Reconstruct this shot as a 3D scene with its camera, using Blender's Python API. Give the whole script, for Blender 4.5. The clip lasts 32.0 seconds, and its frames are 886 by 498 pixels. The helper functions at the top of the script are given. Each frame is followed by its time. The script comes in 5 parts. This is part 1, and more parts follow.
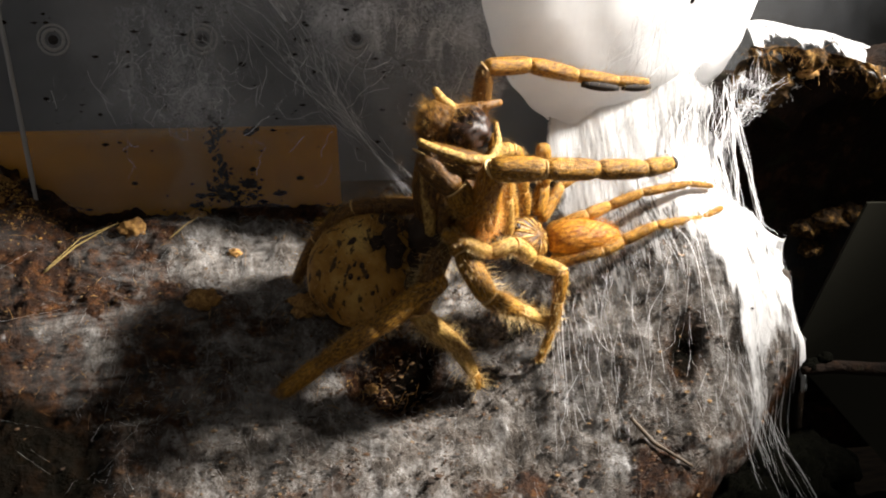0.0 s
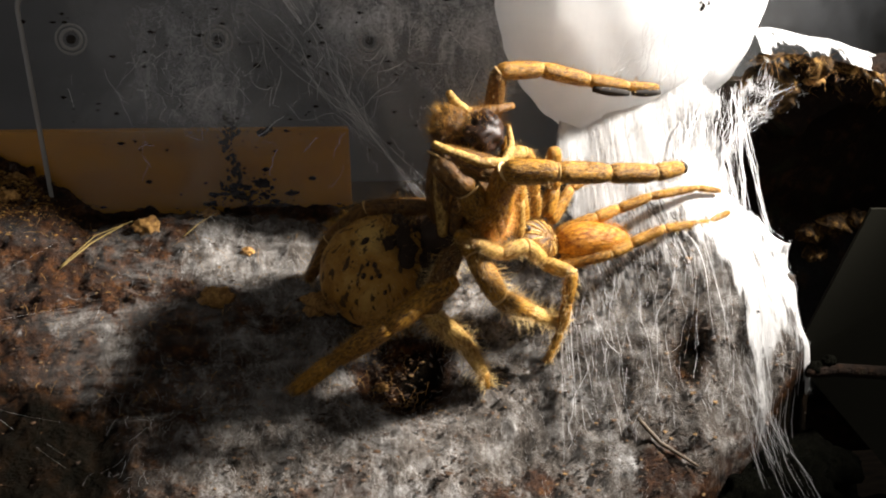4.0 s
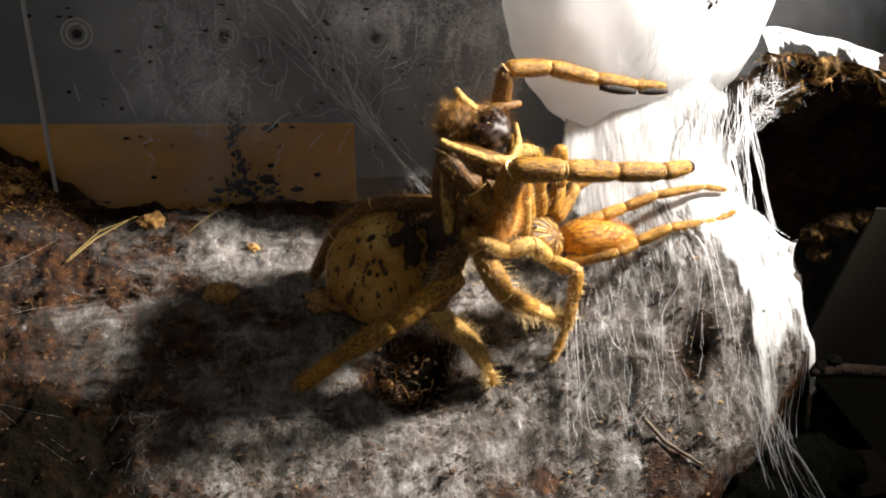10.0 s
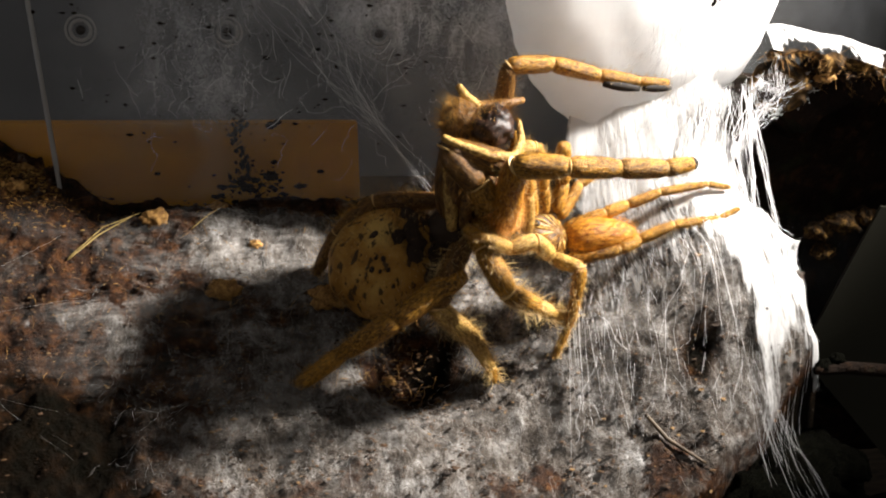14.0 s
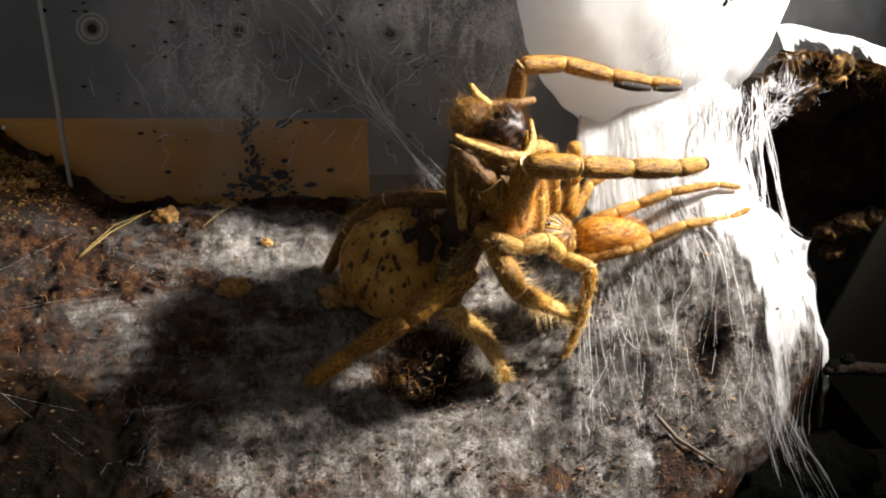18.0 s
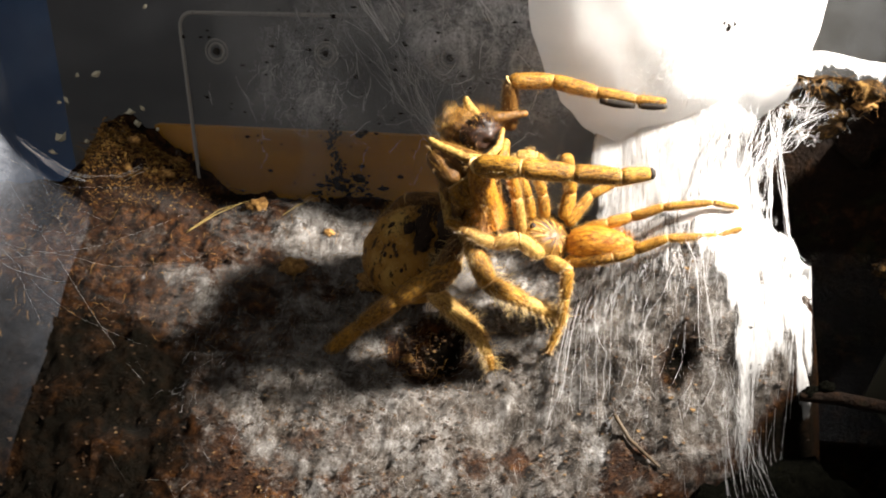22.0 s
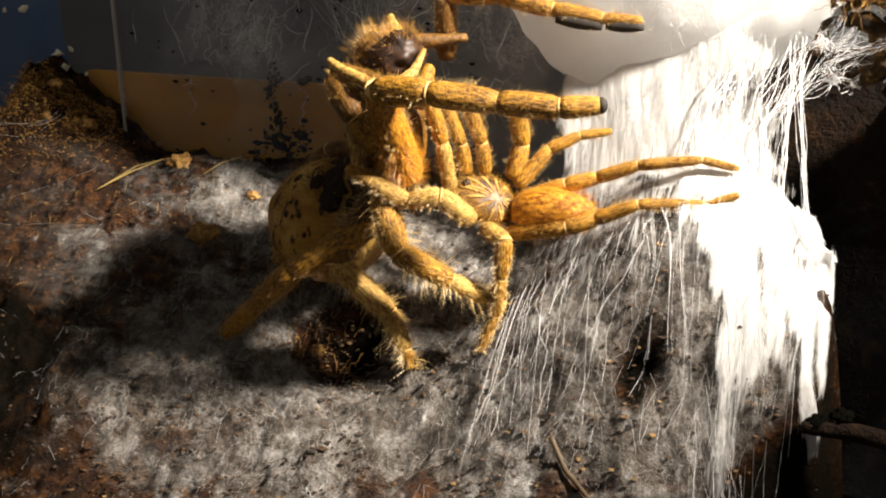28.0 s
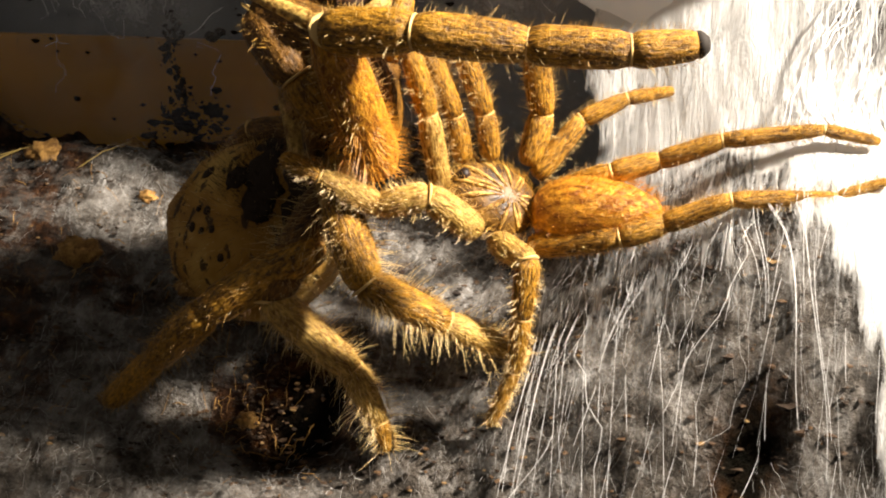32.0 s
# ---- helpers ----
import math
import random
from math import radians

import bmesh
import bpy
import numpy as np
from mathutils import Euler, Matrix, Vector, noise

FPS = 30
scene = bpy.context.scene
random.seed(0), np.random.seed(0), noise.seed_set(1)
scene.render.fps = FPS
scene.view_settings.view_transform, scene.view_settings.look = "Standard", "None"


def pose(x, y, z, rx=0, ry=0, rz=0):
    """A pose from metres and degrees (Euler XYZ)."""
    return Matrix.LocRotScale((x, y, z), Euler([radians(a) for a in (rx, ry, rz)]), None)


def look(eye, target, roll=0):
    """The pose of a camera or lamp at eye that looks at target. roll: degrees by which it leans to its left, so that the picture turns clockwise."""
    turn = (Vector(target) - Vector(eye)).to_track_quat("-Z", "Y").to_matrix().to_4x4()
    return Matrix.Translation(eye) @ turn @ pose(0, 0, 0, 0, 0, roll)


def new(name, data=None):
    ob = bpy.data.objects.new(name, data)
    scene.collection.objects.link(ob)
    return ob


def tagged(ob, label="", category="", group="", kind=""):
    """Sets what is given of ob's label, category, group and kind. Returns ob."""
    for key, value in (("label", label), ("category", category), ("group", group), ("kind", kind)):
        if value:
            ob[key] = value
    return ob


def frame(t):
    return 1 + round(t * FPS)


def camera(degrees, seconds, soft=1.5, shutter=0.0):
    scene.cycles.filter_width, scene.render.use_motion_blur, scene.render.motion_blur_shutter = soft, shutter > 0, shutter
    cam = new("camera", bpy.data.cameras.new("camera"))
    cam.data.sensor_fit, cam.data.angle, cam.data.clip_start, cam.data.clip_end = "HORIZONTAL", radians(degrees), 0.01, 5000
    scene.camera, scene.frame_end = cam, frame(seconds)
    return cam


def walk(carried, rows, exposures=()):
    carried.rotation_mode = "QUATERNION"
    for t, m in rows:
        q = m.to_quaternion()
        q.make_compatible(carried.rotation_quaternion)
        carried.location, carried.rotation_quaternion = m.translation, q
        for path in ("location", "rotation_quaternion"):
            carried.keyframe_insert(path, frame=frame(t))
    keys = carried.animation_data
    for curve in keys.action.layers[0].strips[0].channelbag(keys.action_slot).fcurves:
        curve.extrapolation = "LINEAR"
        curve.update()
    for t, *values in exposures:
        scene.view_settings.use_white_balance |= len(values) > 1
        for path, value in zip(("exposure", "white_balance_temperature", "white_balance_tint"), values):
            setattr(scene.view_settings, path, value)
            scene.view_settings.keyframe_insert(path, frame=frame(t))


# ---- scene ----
cam = camera(46.0, 32.0, soft=2.0)
PATH = [  # seconds, x, y, z, pitch, roll, yaw
    (0, -0.04208, -0.05837, 0.12510, 63.172, -2.195, -9.415),
    (0.5, -0.04244, -0.05748, 0.12564, 62.985, -2.168, -9.351),
    (1, -0.04290, -0.05780, 0.12513, 63.121, -2.208, -9.292),
    (1.5, -0.04283, -0.05749, 0.12617, 62.908, -2.335, -9.372),
    (2, -0.04274, -0.05855, 0.12670, 63.029, -2.307, -9.388),
    (2.5, -0.04450, -0.05759, 0.12516, 63.103, -2.494, -9.298),
    (3, -0.04557, -0.05855, 0.12404, 63.223, -2.425, -9.350),
    (3.5, -0.04583, -0.05997, 0.12513, 63.273, -2.610, -9.291),
    (5.5, -0.04642, -0.06160, 0.12728, 63.136, -3.176, -9.433),
    (6, -0.04700, -0.06140, 0.12585, 63.222, -3.146, -9.384),
    (6.5, -0.04688, -0.06187, 0.12556, 63.383, -3.084, -9.362),
    (7, -0.04707, -0.06153, 0.12552, 63.369, -3.064, -9.258),
    (7.5, -0.04622, -0.06165, 0.12499, 63.245, -2.882, -9.186),
    (8, -0.04660, -0.06133, 0.12498, 63.274, -2.953, -9.206),
    (8.5, -0.04556, -0.06126, 0.12570, 63.187, -2.914, -9.141),
    (9, -0.04574, -0.06014, 0.12678, 62.953, -3.156, -9.202),
    (9.5, -0.04611, -0.05996, 0.12731, 62.882, -3.068, -9.091),
    (10, -0.04744, -0.06022, 0.12635, 63.038, -3.182, -9.228),
    (10.5, -0.04612, -0.05986, 0.12525, 62.995, -3.019, -9.050),
    (11, -0.04609, -0.06025, 0.12626, 63.025, -2.921, -9.017),
    (11.5, -0.04616, -0.05975, 0.12623, 62.956, -2.934, -9.038),
    (12, -0.04640, -0.05999, 0.12599, 63.031, -2.975, -9.015),
    (12.5, -0.04662, -0.05956, 0.12597, 62.899, -3.172, -9.003),
    (13, -0.04730, -0.06016, 0.12709, 62.950, -3.254, -9.095),
    (13.5, -0.04743, -0.05968, 0.12580, 63.005, -3.267, -8.979),
    (14, -0.04703, -0.06045, 0.12570, 63.010, -3.176, -8.946),
    (14.5, -0.04738, -0.05997, 0.12489, 63.080, -3.218, -8.868),
    (16.5, -0.04857, -0.05893, 0.12588, 62.850, -3.425, -8.821),
    (17, -0.04882, -0.05976, 0.12612, 62.921, -3.391, -8.827),
    (17.5, -0.04940, -0.05963, 0.12481, 62.965, -3.397, -8.760),
    (18, -0.04879, -0.06039, 0.12590, 62.912, -3.273, -8.723),
    (18.5, -0.04751, -0.06037, 0.12517, 62.978, -3.255, -8.473),
    (19, -0.04106, -0.06219, 0.12483, 62.913, -2.919, -7.582),
    (19.5, -0.02779, -0.06885, 0.12985, 63.214, -1.891, -4.738),
    (20, -0.00087, -0.08010, 0.13028, 63.970, -0.214, 0.992),
    (20.5, 0.02333, -0.08544, 0.13010, 64.466, 1.662, 5.881),
    (21, 0.03510, -0.08673, 0.13138, 64.938, 2.243, 9.294),
    (21.5, 0.03793, -0.08877, 0.12981, 65.651, 1.168, 11.197),
    (22, 0.04412, -0.09000, 0.12493, 66.110, 1.551, 12.865),
    (22.5, 0.05199, -0.08723, 0.12277, 66.427, 1.509, 15.248),
    (23, 0.05733, -0.08094, 0.11249, 67.912, 3.135, 17.062),
    (23.5, 0.06399, -0.07917, 0.11640, 68.247, 3.168, 17.657),
    (24, 0.06755, -0.07588, 0.11180, 68.673, 2.539, 17.999),
    (24.5, 0.07330, -0.07317, 0.11506, 68.922, 2.184, 19.163),
    (26.5, 0.08518, -0.06954, 0.10185, 70.107, 1.470, 21.587),
    (27, 0.08864, -0.06897, 0.09986, 70.027, 1.217, 21.549),
    (27.5, 0.08896, -0.06647, 0.09801, 69.793, 1.074, 21.373),
    (28, 0.07178, -0.03345, 0.08750, 68.420, 1.241, 20.226),
    (28.5, 0.05748, -0.00543, 0.07860, 67.523, 1.506, 18.962),
    (29, 0.04562, 0.01781, 0.07097, 66.438, 1.482, 17.153),
    (29.5, 0.04050, 0.02792, 0.06738, 65.745, 1.374, 16.128),
    (30, 0.04019, 0.02783, 0.06755, 65.735, 1.431, 16.102),
    (30.5, 0.04037, 0.02812, 0.06787, 65.770, 1.510, 16.211),
    (31, 0.04033, 0.02781, 0.06776, 65.693, 1.481, 16.348),
    (31.5, 0.04059, 0.02806, 0.06737, 65.621, 1.371, 16.056),
    (32, 0.04266, 0.02294, 0.06934, 67.020, 1.525, 15.804),
]
walk(cam, [(t, pose(*row)) for t, *row in PATH], [(0.0, -0.96, 6600, 10), (3.5, -0.92, 6600, 10), (6.0, -0.8, 6600, 10), (18.5, -0.8, 6600, 10), (22.5, -0.63, 6750, 10), (25.0, -0.63, 6750, 10), (27.0, -0.86, 7000, 10), (29.5, -1.09, 7400, 10), (32.0, -1.09, 7400, 10)])

# ---- light ----
world = bpy.data.worlds.new("room")
scene.world = world
world.use_nodes = True
world.node_tree.nodes["Background"].inputs[0].default_value = (1.0, 0.96, 0.92, 1)
world.node_tree.nodes["Background"].inputs[1].default_value = 0.235
scene.view_settings.exposure = 0.0


def lamp(name, place, target, watts, size, angle, colour, blend=0.5):
    data = bpy.data.lights.new(name, "SPOT")
    data.energy, data.shadow_soft_size, data.spot_size, data.spot_blend, data.color = watts, size, radians(angle), blend, colour
    ob = new(name, data)
    ob.matrix_world = look(place, target)
    return ob


# the hand torch that lights the box from the side
lamp("torch_light", (0.236, 0.128, 0.243), (0.02, 0.16, 0.034), 38.5, 0.012, 40, (1.0, 0.945, 0.885), 1.0)

# ---- materials ----


class Nodes:
    def __init__(self, name):
        self.mat = bpy.data.materials.new(name)
        self.mat.use_nodes = True
        self.tree = self.mat.node_tree
        self.bsdf = self.tree.nodes["Principled BSDF"]
        self.out = self.tree.nodes["Material Output"]
        self.coord = self.add("ShaderNodeTexCoord").outputs["Object"]

    def add(self, kind, **values):
        node = self.tree.nodes.new(kind)
        for key, value in values.items():
            node.inputs[key].default_value = value
        return node

    def link(self, a, b):
        self.tree.links.new(a, b)

    def scaled(self, x, y, z):
        m = self.add("ShaderNodeMapping", Scale=(x, y, z))
        self.link(self.coord, m.inputs["Vector"])
        return m.outputs[0]

    def noise(self, scale, detail=4.0, rough=0.6, vector=None, warp=0.0):
        n = self.add("ShaderNodeTexNoise", Scale=scale, Detail=detail, Roughness=rough, Distortion=warp)
        self.link(vector or self.coord, n.inputs["Vector"])
        return n.outputs[0]

    def ramp(self, value, *stops):
        r = self.tree.nodes.new("ShaderNodeValToRGB")
        while len(r.color_ramp.elements) < len(stops):
            r.color_ramp.elements.new(0.5)
        for e, (at, c) in zip(r.color_ramp.elements, stops):
            e.position = at
            e.color = (*c, 1) if not isinstance(c, (int, float)) else (c, c, c, 1)
        self.link(value, r.inputs[0])
        return r.outputs[0]

    def mix(self, f, a, b):
        m = self.tree.nodes.new("ShaderNodeMix")
        m.data_type = "RGBA"
        for value, socket in ((f, m.inputs[0]), (a, m.inputs[6]), (b, m.inputs[7])):
            if isinstance(value, (int, float)):
                socket.default_value = value
            elif isinstance(value, tuple):
                socket.default_value = (*value, 1)
            else:
                self.link(value, socket)
        return m.outputs[2]

    def times(self, a, b, op="MULTIPLY"):
        m = self.tree.nodes.new("ShaderNodeMath")
        m.operation = op
        for value, socket in ((a, m.inputs[0]), (b, m.inputs[1])):
            if isinstance(value, (int, float)):
                socket.default_value = value
            else:
                self.link(value, socket)
        return m.outputs[0]

    def bump(self, height, strength, distance):
        b = self.add("ShaderNodeBump", Strength=strength, Distance=distance)
        self.link(height, b.inputs["Height"])
        self.link(b.outputs[0], self.bsdf.inputs["Normal"])

    def surface(self, colour, rough=0.7, **extra):
        for key, value in (("Base Color", colour), ("Roughness", rough), *extra.items()):
            socket = self.bsdf.inputs[key.replace("_", " ")]
            if isinstance(value, (int, float)):
                socket.default_value = value
            elif isinstance(value, tuple):
                socket.default_value = (*value, 1)
            else:
                self.link(value, socket)
        return self.mat


def coat(name, dark, light, hair_scale=1500.0):
    """The short-haired skin of a spider: patchy colour, grain that runs along the limb."""
    n = Nodes(name)
    grain = n.add("ShaderNodeAttribute")
    grain.attribute_name = "grain"
    along = n.noise(4.6, 4, 0.62, grain.outputs["Vector"], 0.25)
    big, fine = n.noise(190, 4, 0.65), n.noise(hair_scale, 4, 0.75)
    f = n.times(n.times(n.times(along, 0.58), n.times(big, 0.24), "ADD"), n.times(fine, 0.28), "ADD")
    colour = n.ramp(f, (0.46, dark), (0.555, tuple(0.58 * a + 0.42 * b for a, b in zip(dark, light))), (0.67, light))
    n.bump(n.times(along, n.times(fine, 0.9), "ADD"), 0.75, 0.0004)
    return n.surface(colour, 0.42, Specular_IOR_Level=0.38)


TAN = coat("golden_tan_skin", (0.085, 0.034, 0.003), (0.67, 0.335, 0.04))
PALE = coat("pale_tan_skin", (0.19, 0.085, 0.014), (0.8, 0.53, 0.15))
JOINT = Nodes("cream_joint").surface((0.78, 0.52, 0.2), 0.5)
ORANGE = coat("orange_abdomen_skin", (0.2, 0.058, 0.004), (0.72, 0.34, 0.035))
BROWN = coat("brown_hairy_skin", (0.05, 0.021, 0.004), (0.28, 0.13, 0.023))
HAIR = Nodes("pale_hair").surface((0.85, 0.62, 0.28), 0.35)
HAIR_GOLD = Nodes("golden_hair").surface((0.5, 0.27, 0.05), 0.45)
HAIR_ORANGE = Nodes("orange_hair").surface((0.66, 0.28, 0.03), 0.45)
DARK_HAIR = Nodes("brown_hair").surface((0.22, 0.1, 0.03), 0.5)


def build_female_abdomen_skin():
    n = Nodes("mottled_abdomen_skin")
    n1, fine, spots = n.noise(110, 3), n.noise(1400, 3, 0.7), n.noise(620, 3, 0.5, n.scaled(1, 1, 0.5), 0.3)
    base = n.ramp(n1, (0.3, (0.2, 0.085, 0.012)), (0.5, (0.42, 0.21, 0.035)), (0.7, (0.64, 0.4, 0.11)))
    spotted = n.mix(n.ramp(spots, (0.585, 0.0), (0.63, 0.9)), base, (0.045, 0.025, 0.01))
    n.bump(fine, 0.7, 0.0002)
    return n.surface(spotted, 0.6, Specular_IOR_Level=0.3)


MOTTLED = build_female_abdomen_skin()


def build_dark_gloss():
    n = Nodes("dark_glossy_fang")
    f = n.noise(600, 3)
    return n.surface(n.ramp(f, (0.4, (0.012, 0.006, 0.004)), (0.7, (0.05, 0.02, 0.009))), 0.5, Specular_IOR_Level=0.35)


FANG = build_dark_gloss()
DARK_PATCH = Nodes("blackish_hair_and_shade").surface((0.035, 0.018, 0.008), 0.8)
BLACK = Nodes("black_pad").surface((0.02, 0.014, 0.01), 0.8)


def build_male_carapace_skin():
    n = Nodes("rayed_carapace_skin")
    f, fine = n.noise(260, 3), n.noise(1500, 3)
    n.bump(fine, 0.8, 0.0002)
    return n.surface(n.ramp(f, (0.4, (0.035, 0.014, 0.004)), (0.62, (0.22, 0.11, 0.022))), 0.45)


MALE_CARAPACE = build_male_carapace_skin()


def glow_through(n, share, colour):
    """Lets part of the light through, as thin silk does."""
    thin = n.tree.nodes.new("ShaderNodeBsdfTranslucent")
    thin.inputs["Color"].default_value = (*colour, 1)
    mix = n.tree.nodes.new("ShaderNodeMixShader")
    mix.inputs[0].default_value = share
    n.link(n.bsdf.outputs[0], mix.inputs[1])
    n.link(thin.outputs[0], mix.inputs[2])
    n.link(mix.outputs[0], n.out.inputs[0])
    return mix.outputs[0]


def build_ground():
    """Crumbly coir under a torn, greyish coat of web."""
    n = Nodes("soil_under_web")
    crumbs, grain, patch = n.noise(320, 6, 0.7), n.noise(1800, 4, 0.75), n.noise(42, 5, 0.65, None, 0.6)
    soil = n.ramp(crumbs, (0.36, (0.006, 0.0035, 0.002)), (0.52, (0.045, 0.017, 0.006)), (0.66, (0.14, 0.055, 0.015)), (0.76, (0.36, 0.19, 0.06)))
    fibre = n.noise(560, 7, 0.8, n.scaled(0.8, 0.6, 0.6), 0.8)
    combed = n.noise(900, 5, 0.75, n.scaled(1.0, 0.22, 0.3), 0.5)
    cloud = n.times(n.noise(75, 4, 0.6, None, 1.0), n.noise(210, 5, 0.7, None, 0.6), "ADD")
    tone = n.times(n.times(n.times(fibre, 0.32), n.times(combed, 0.2), "ADD"), n.times(n.times(cloud, 0.34), n.times(grain, 0.15), "ADD"), "ADD")
    web = n.ramp(tone, (0.58, (0.025, 0.018, 0.012)), (0.67, (0.125, 0.106, 0.09)), (0.76, (0.31, 0.295, 0.28)), (0.84, (0.68, 0.68, 0.69)))
    dens = n.add("ShaderNodeAttribute")
    dens.attribute_name = "web"
    # dark humus, and the shade painted into the soil colour
    humus_shade = n.add("ShaderNodeAttribute")
    humus_shade.attribute_name = "humus_shade"
    speck = n.noise(1100, 3, 0.7)
    clump = n.noise(120, 5, 0.7, None, 0.8)
    raw = n.times(n.times(dens.outputs["Fac"], 0.95), n.times(n.times(n.times(patch, 0.35), n.times(n.times(clump, 1.25), -0.48, "ADD"), "ADD"), n.times(n.times(crumbs, 0.35), n.times(speck, 0.35), "ADD"), "ADD"), "ADD")
    cover = n.times(n.ramp(raw, (0.76, 0.0), (0.98, 1.0)), n.ramp(humus_shade.outputs["Fac"], (0.1, 1.0), (0.8, 0.04)))
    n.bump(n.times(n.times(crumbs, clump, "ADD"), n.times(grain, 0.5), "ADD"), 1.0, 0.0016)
    return n.surface(n.mix(cover, n.mix(n.times(humus_shade.outputs["Fac"], 0.95), soil, (0.006, 0.0055, 0.004)), web), 0.75, Specular_IOR_Level=n.ramp(humus_shade.outputs["Fac"], (0.0, 0.25), (0.5, 0.02)))


GROUND = build_ground()


def build_silk_sheet():
    """Dense white silk, with streaks along its fall and small gaps."""
    n = Nodes("dense_white_silk")
    streak, fine = n.noise(300, 5, 0.7, n.scaled(1.0, 1.0, 0.16), 0.8), n.noise(1500, 4, 0.7, n.scaled(1, 1, 0.2))
    colour = n.ramp(streak, (0.3, (0.55, 0.55, 0.56)), (0.6, (0.84, 0.84, 0.84)))
    n.bump(n.times(streak, fine, "ADD"), 0.6, 0.0008)
    return n.surface(colour, 0.6, Specular_IOR_Level=0.3)


SILK = build_silk_sheet()


def build_pouch_silk():
    n = Nodes("smooth_felted_silk")
    soft, fine = n.noise(55, 4, 0.6), n.noise(900, 4, 0.7, n.scaled(1, 1, 0.5))
    blot = n.noise(75, 3, 0.6, n.scaled(1, 1, 0.6), 1.0)
    c = n.ramp(soft, (0.3, (0.8, 0.81, 0.82)), (0.6, (0.92, 0.92, 0.92)))
    n.bump(n.times(soft, n.times(fine, 0.25), "ADD"), 0.25, 0.0006)
    n.surface(n.mix(n.ramp(blot, (0.68, 0.0), (0.76, 0.4)), c, (0.42, 0.42, 0.4)), 0.75, Specular_IOR_Level=0.2, Subsurface_Weight=0.85, Subsurface_Scale=0.04)
    n.bsdf.inputs["Subsurface Radius"].default_value = (1.0, 1.0, 1.0)
    glow_through(n, 0.27, (0.88, 0.88, 0.88))
    return n.mat


POUCH = build_pouch_silk()


def build_torn_silk():
    n = Nodes("torn_thin_silk")
    streak = n.noise(1100, 5, 0.75, n.scaled(1.0, 0.12, 0.12), 1.3)
    holes = n.noise(170, 5, 0.75, n.scaled(1, 0.5, 0.5), 0.8)
    dens = n.add("ShaderNodeAttribute")
    dens.attribute_name = "web"
    n.surface((0.9, 0.9, 0.9), 0.6, Specular_IOR_Level=0.2)
    n.bump(n.times(streak, holes, "ADD"), 0.7, 0.0008)
    clear = n.tree.nodes.new("ShaderNodeBsdfTransparent")
    mix = n.tree.nodes.new("ShaderNodeMixShader")
    f = n.times(dens.outputs["Fac"], n.times(n.times(streak, 1.3), n.times(holes, 0.8), "ADD"), "ADD")
    f = n.ramp(n.times(f, 0.45), (0.63, 0.0), (0.74, 0.55), (0.84, 0.96))
    n.link(f, mix.inputs[0])
    n.link(clear.outputs[0], mix.inputs[1])
    n.link(glow_through(n, 0.4, (0.92, 0.92, 0.92)), mix.inputs[2])
    n.link(mix.outputs[0], n.out.inputs[0])
    return n.mat


TORN_SILK = build_torn_silk()
FIBRE = Nodes("greyish_web_fibre").surface((0.5, 0.49, 0.48), 0.6)
STRAND = Nodes("white_silk_thread").surface((0.85, 0.85, 0.86), 0.5)


def build_haze_silk(name, lo, hi, tint):
    n = Nodes(name)
    streak = n.times(n.times(n.noise(70, 5, 0.7, n.scaled(1.0, 1.0, 0.7), 1.2), 0.6), n.times(n.noise(520, 4, 0.75, None, 2.5), 0.4), "ADD")
    n.surface(tint, 0.7)
    clear = n.tree.nodes.new("ShaderNodeBsdfTransparent")
    mix = n.tree.nodes.new("ShaderNodeMixShader")
    dens = n.add("ShaderNodeAttribute")
    dens.attribute_name = "web"
    n.link(n.times(n.ramp(streak, (0.4, lo), (0.66, hi)), dens.outputs["Fac"]), mix.inputs[0])
    n.link(clear.outputs[0], mix.inputs[1])
    n.link(n.bsdf.outputs[0], mix.inputs[2])
    n.link(mix.outputs[0], n.out.inputs[0])
    return n.mat


def build_film():
    """A cloudy film of web, thick in smears."""
    n = Nodes("cloudy_web_film")
    smear, fine = n.noise(80, 6, 0.75, n.scaled(0.3, 1.0, 1.0), 1.8), n.noise(800, 4, 0.75, n.scaled(0.22, 1, 1), 1.2)
    dens = n.add("ShaderNodeAttribute")
    dens.attribute_name = "web"
    n.surface((0.62, 0.59, 0.555), 0.8, Specular_IOR_Level=0.1)
    clear = n.tree.nodes.new("ShaderNodeBsdfTransparent")
    mix = n.tree.nodes.new("ShaderNodeMixShader")
    f = n.ramp(n.times(n.times(smear, 0.8), n.times(fine, 0.35), "ADD"), (0.52, 0.0), (0.76, 0.5))
    n.link(n.times(f, dens.outputs["Fac"]), mix.inputs[0])
    n.link(clear.outputs[0], mix.inputs[1])
    n.link(n.bsdf.outputs[0], mix.inputs[2])
    n.link(mix.outputs[0], n.out.inputs[0])
    return n.mat


FILM = build_film()
HAZE = build_haze_silk("panel_web_haze", 0.1, 1.0, (0.8, 0.81, 0.83))
VEIL = build_haze_silk("thin_web_veil", 0.3, 0.85, (0.66, 0.72, 0.84))


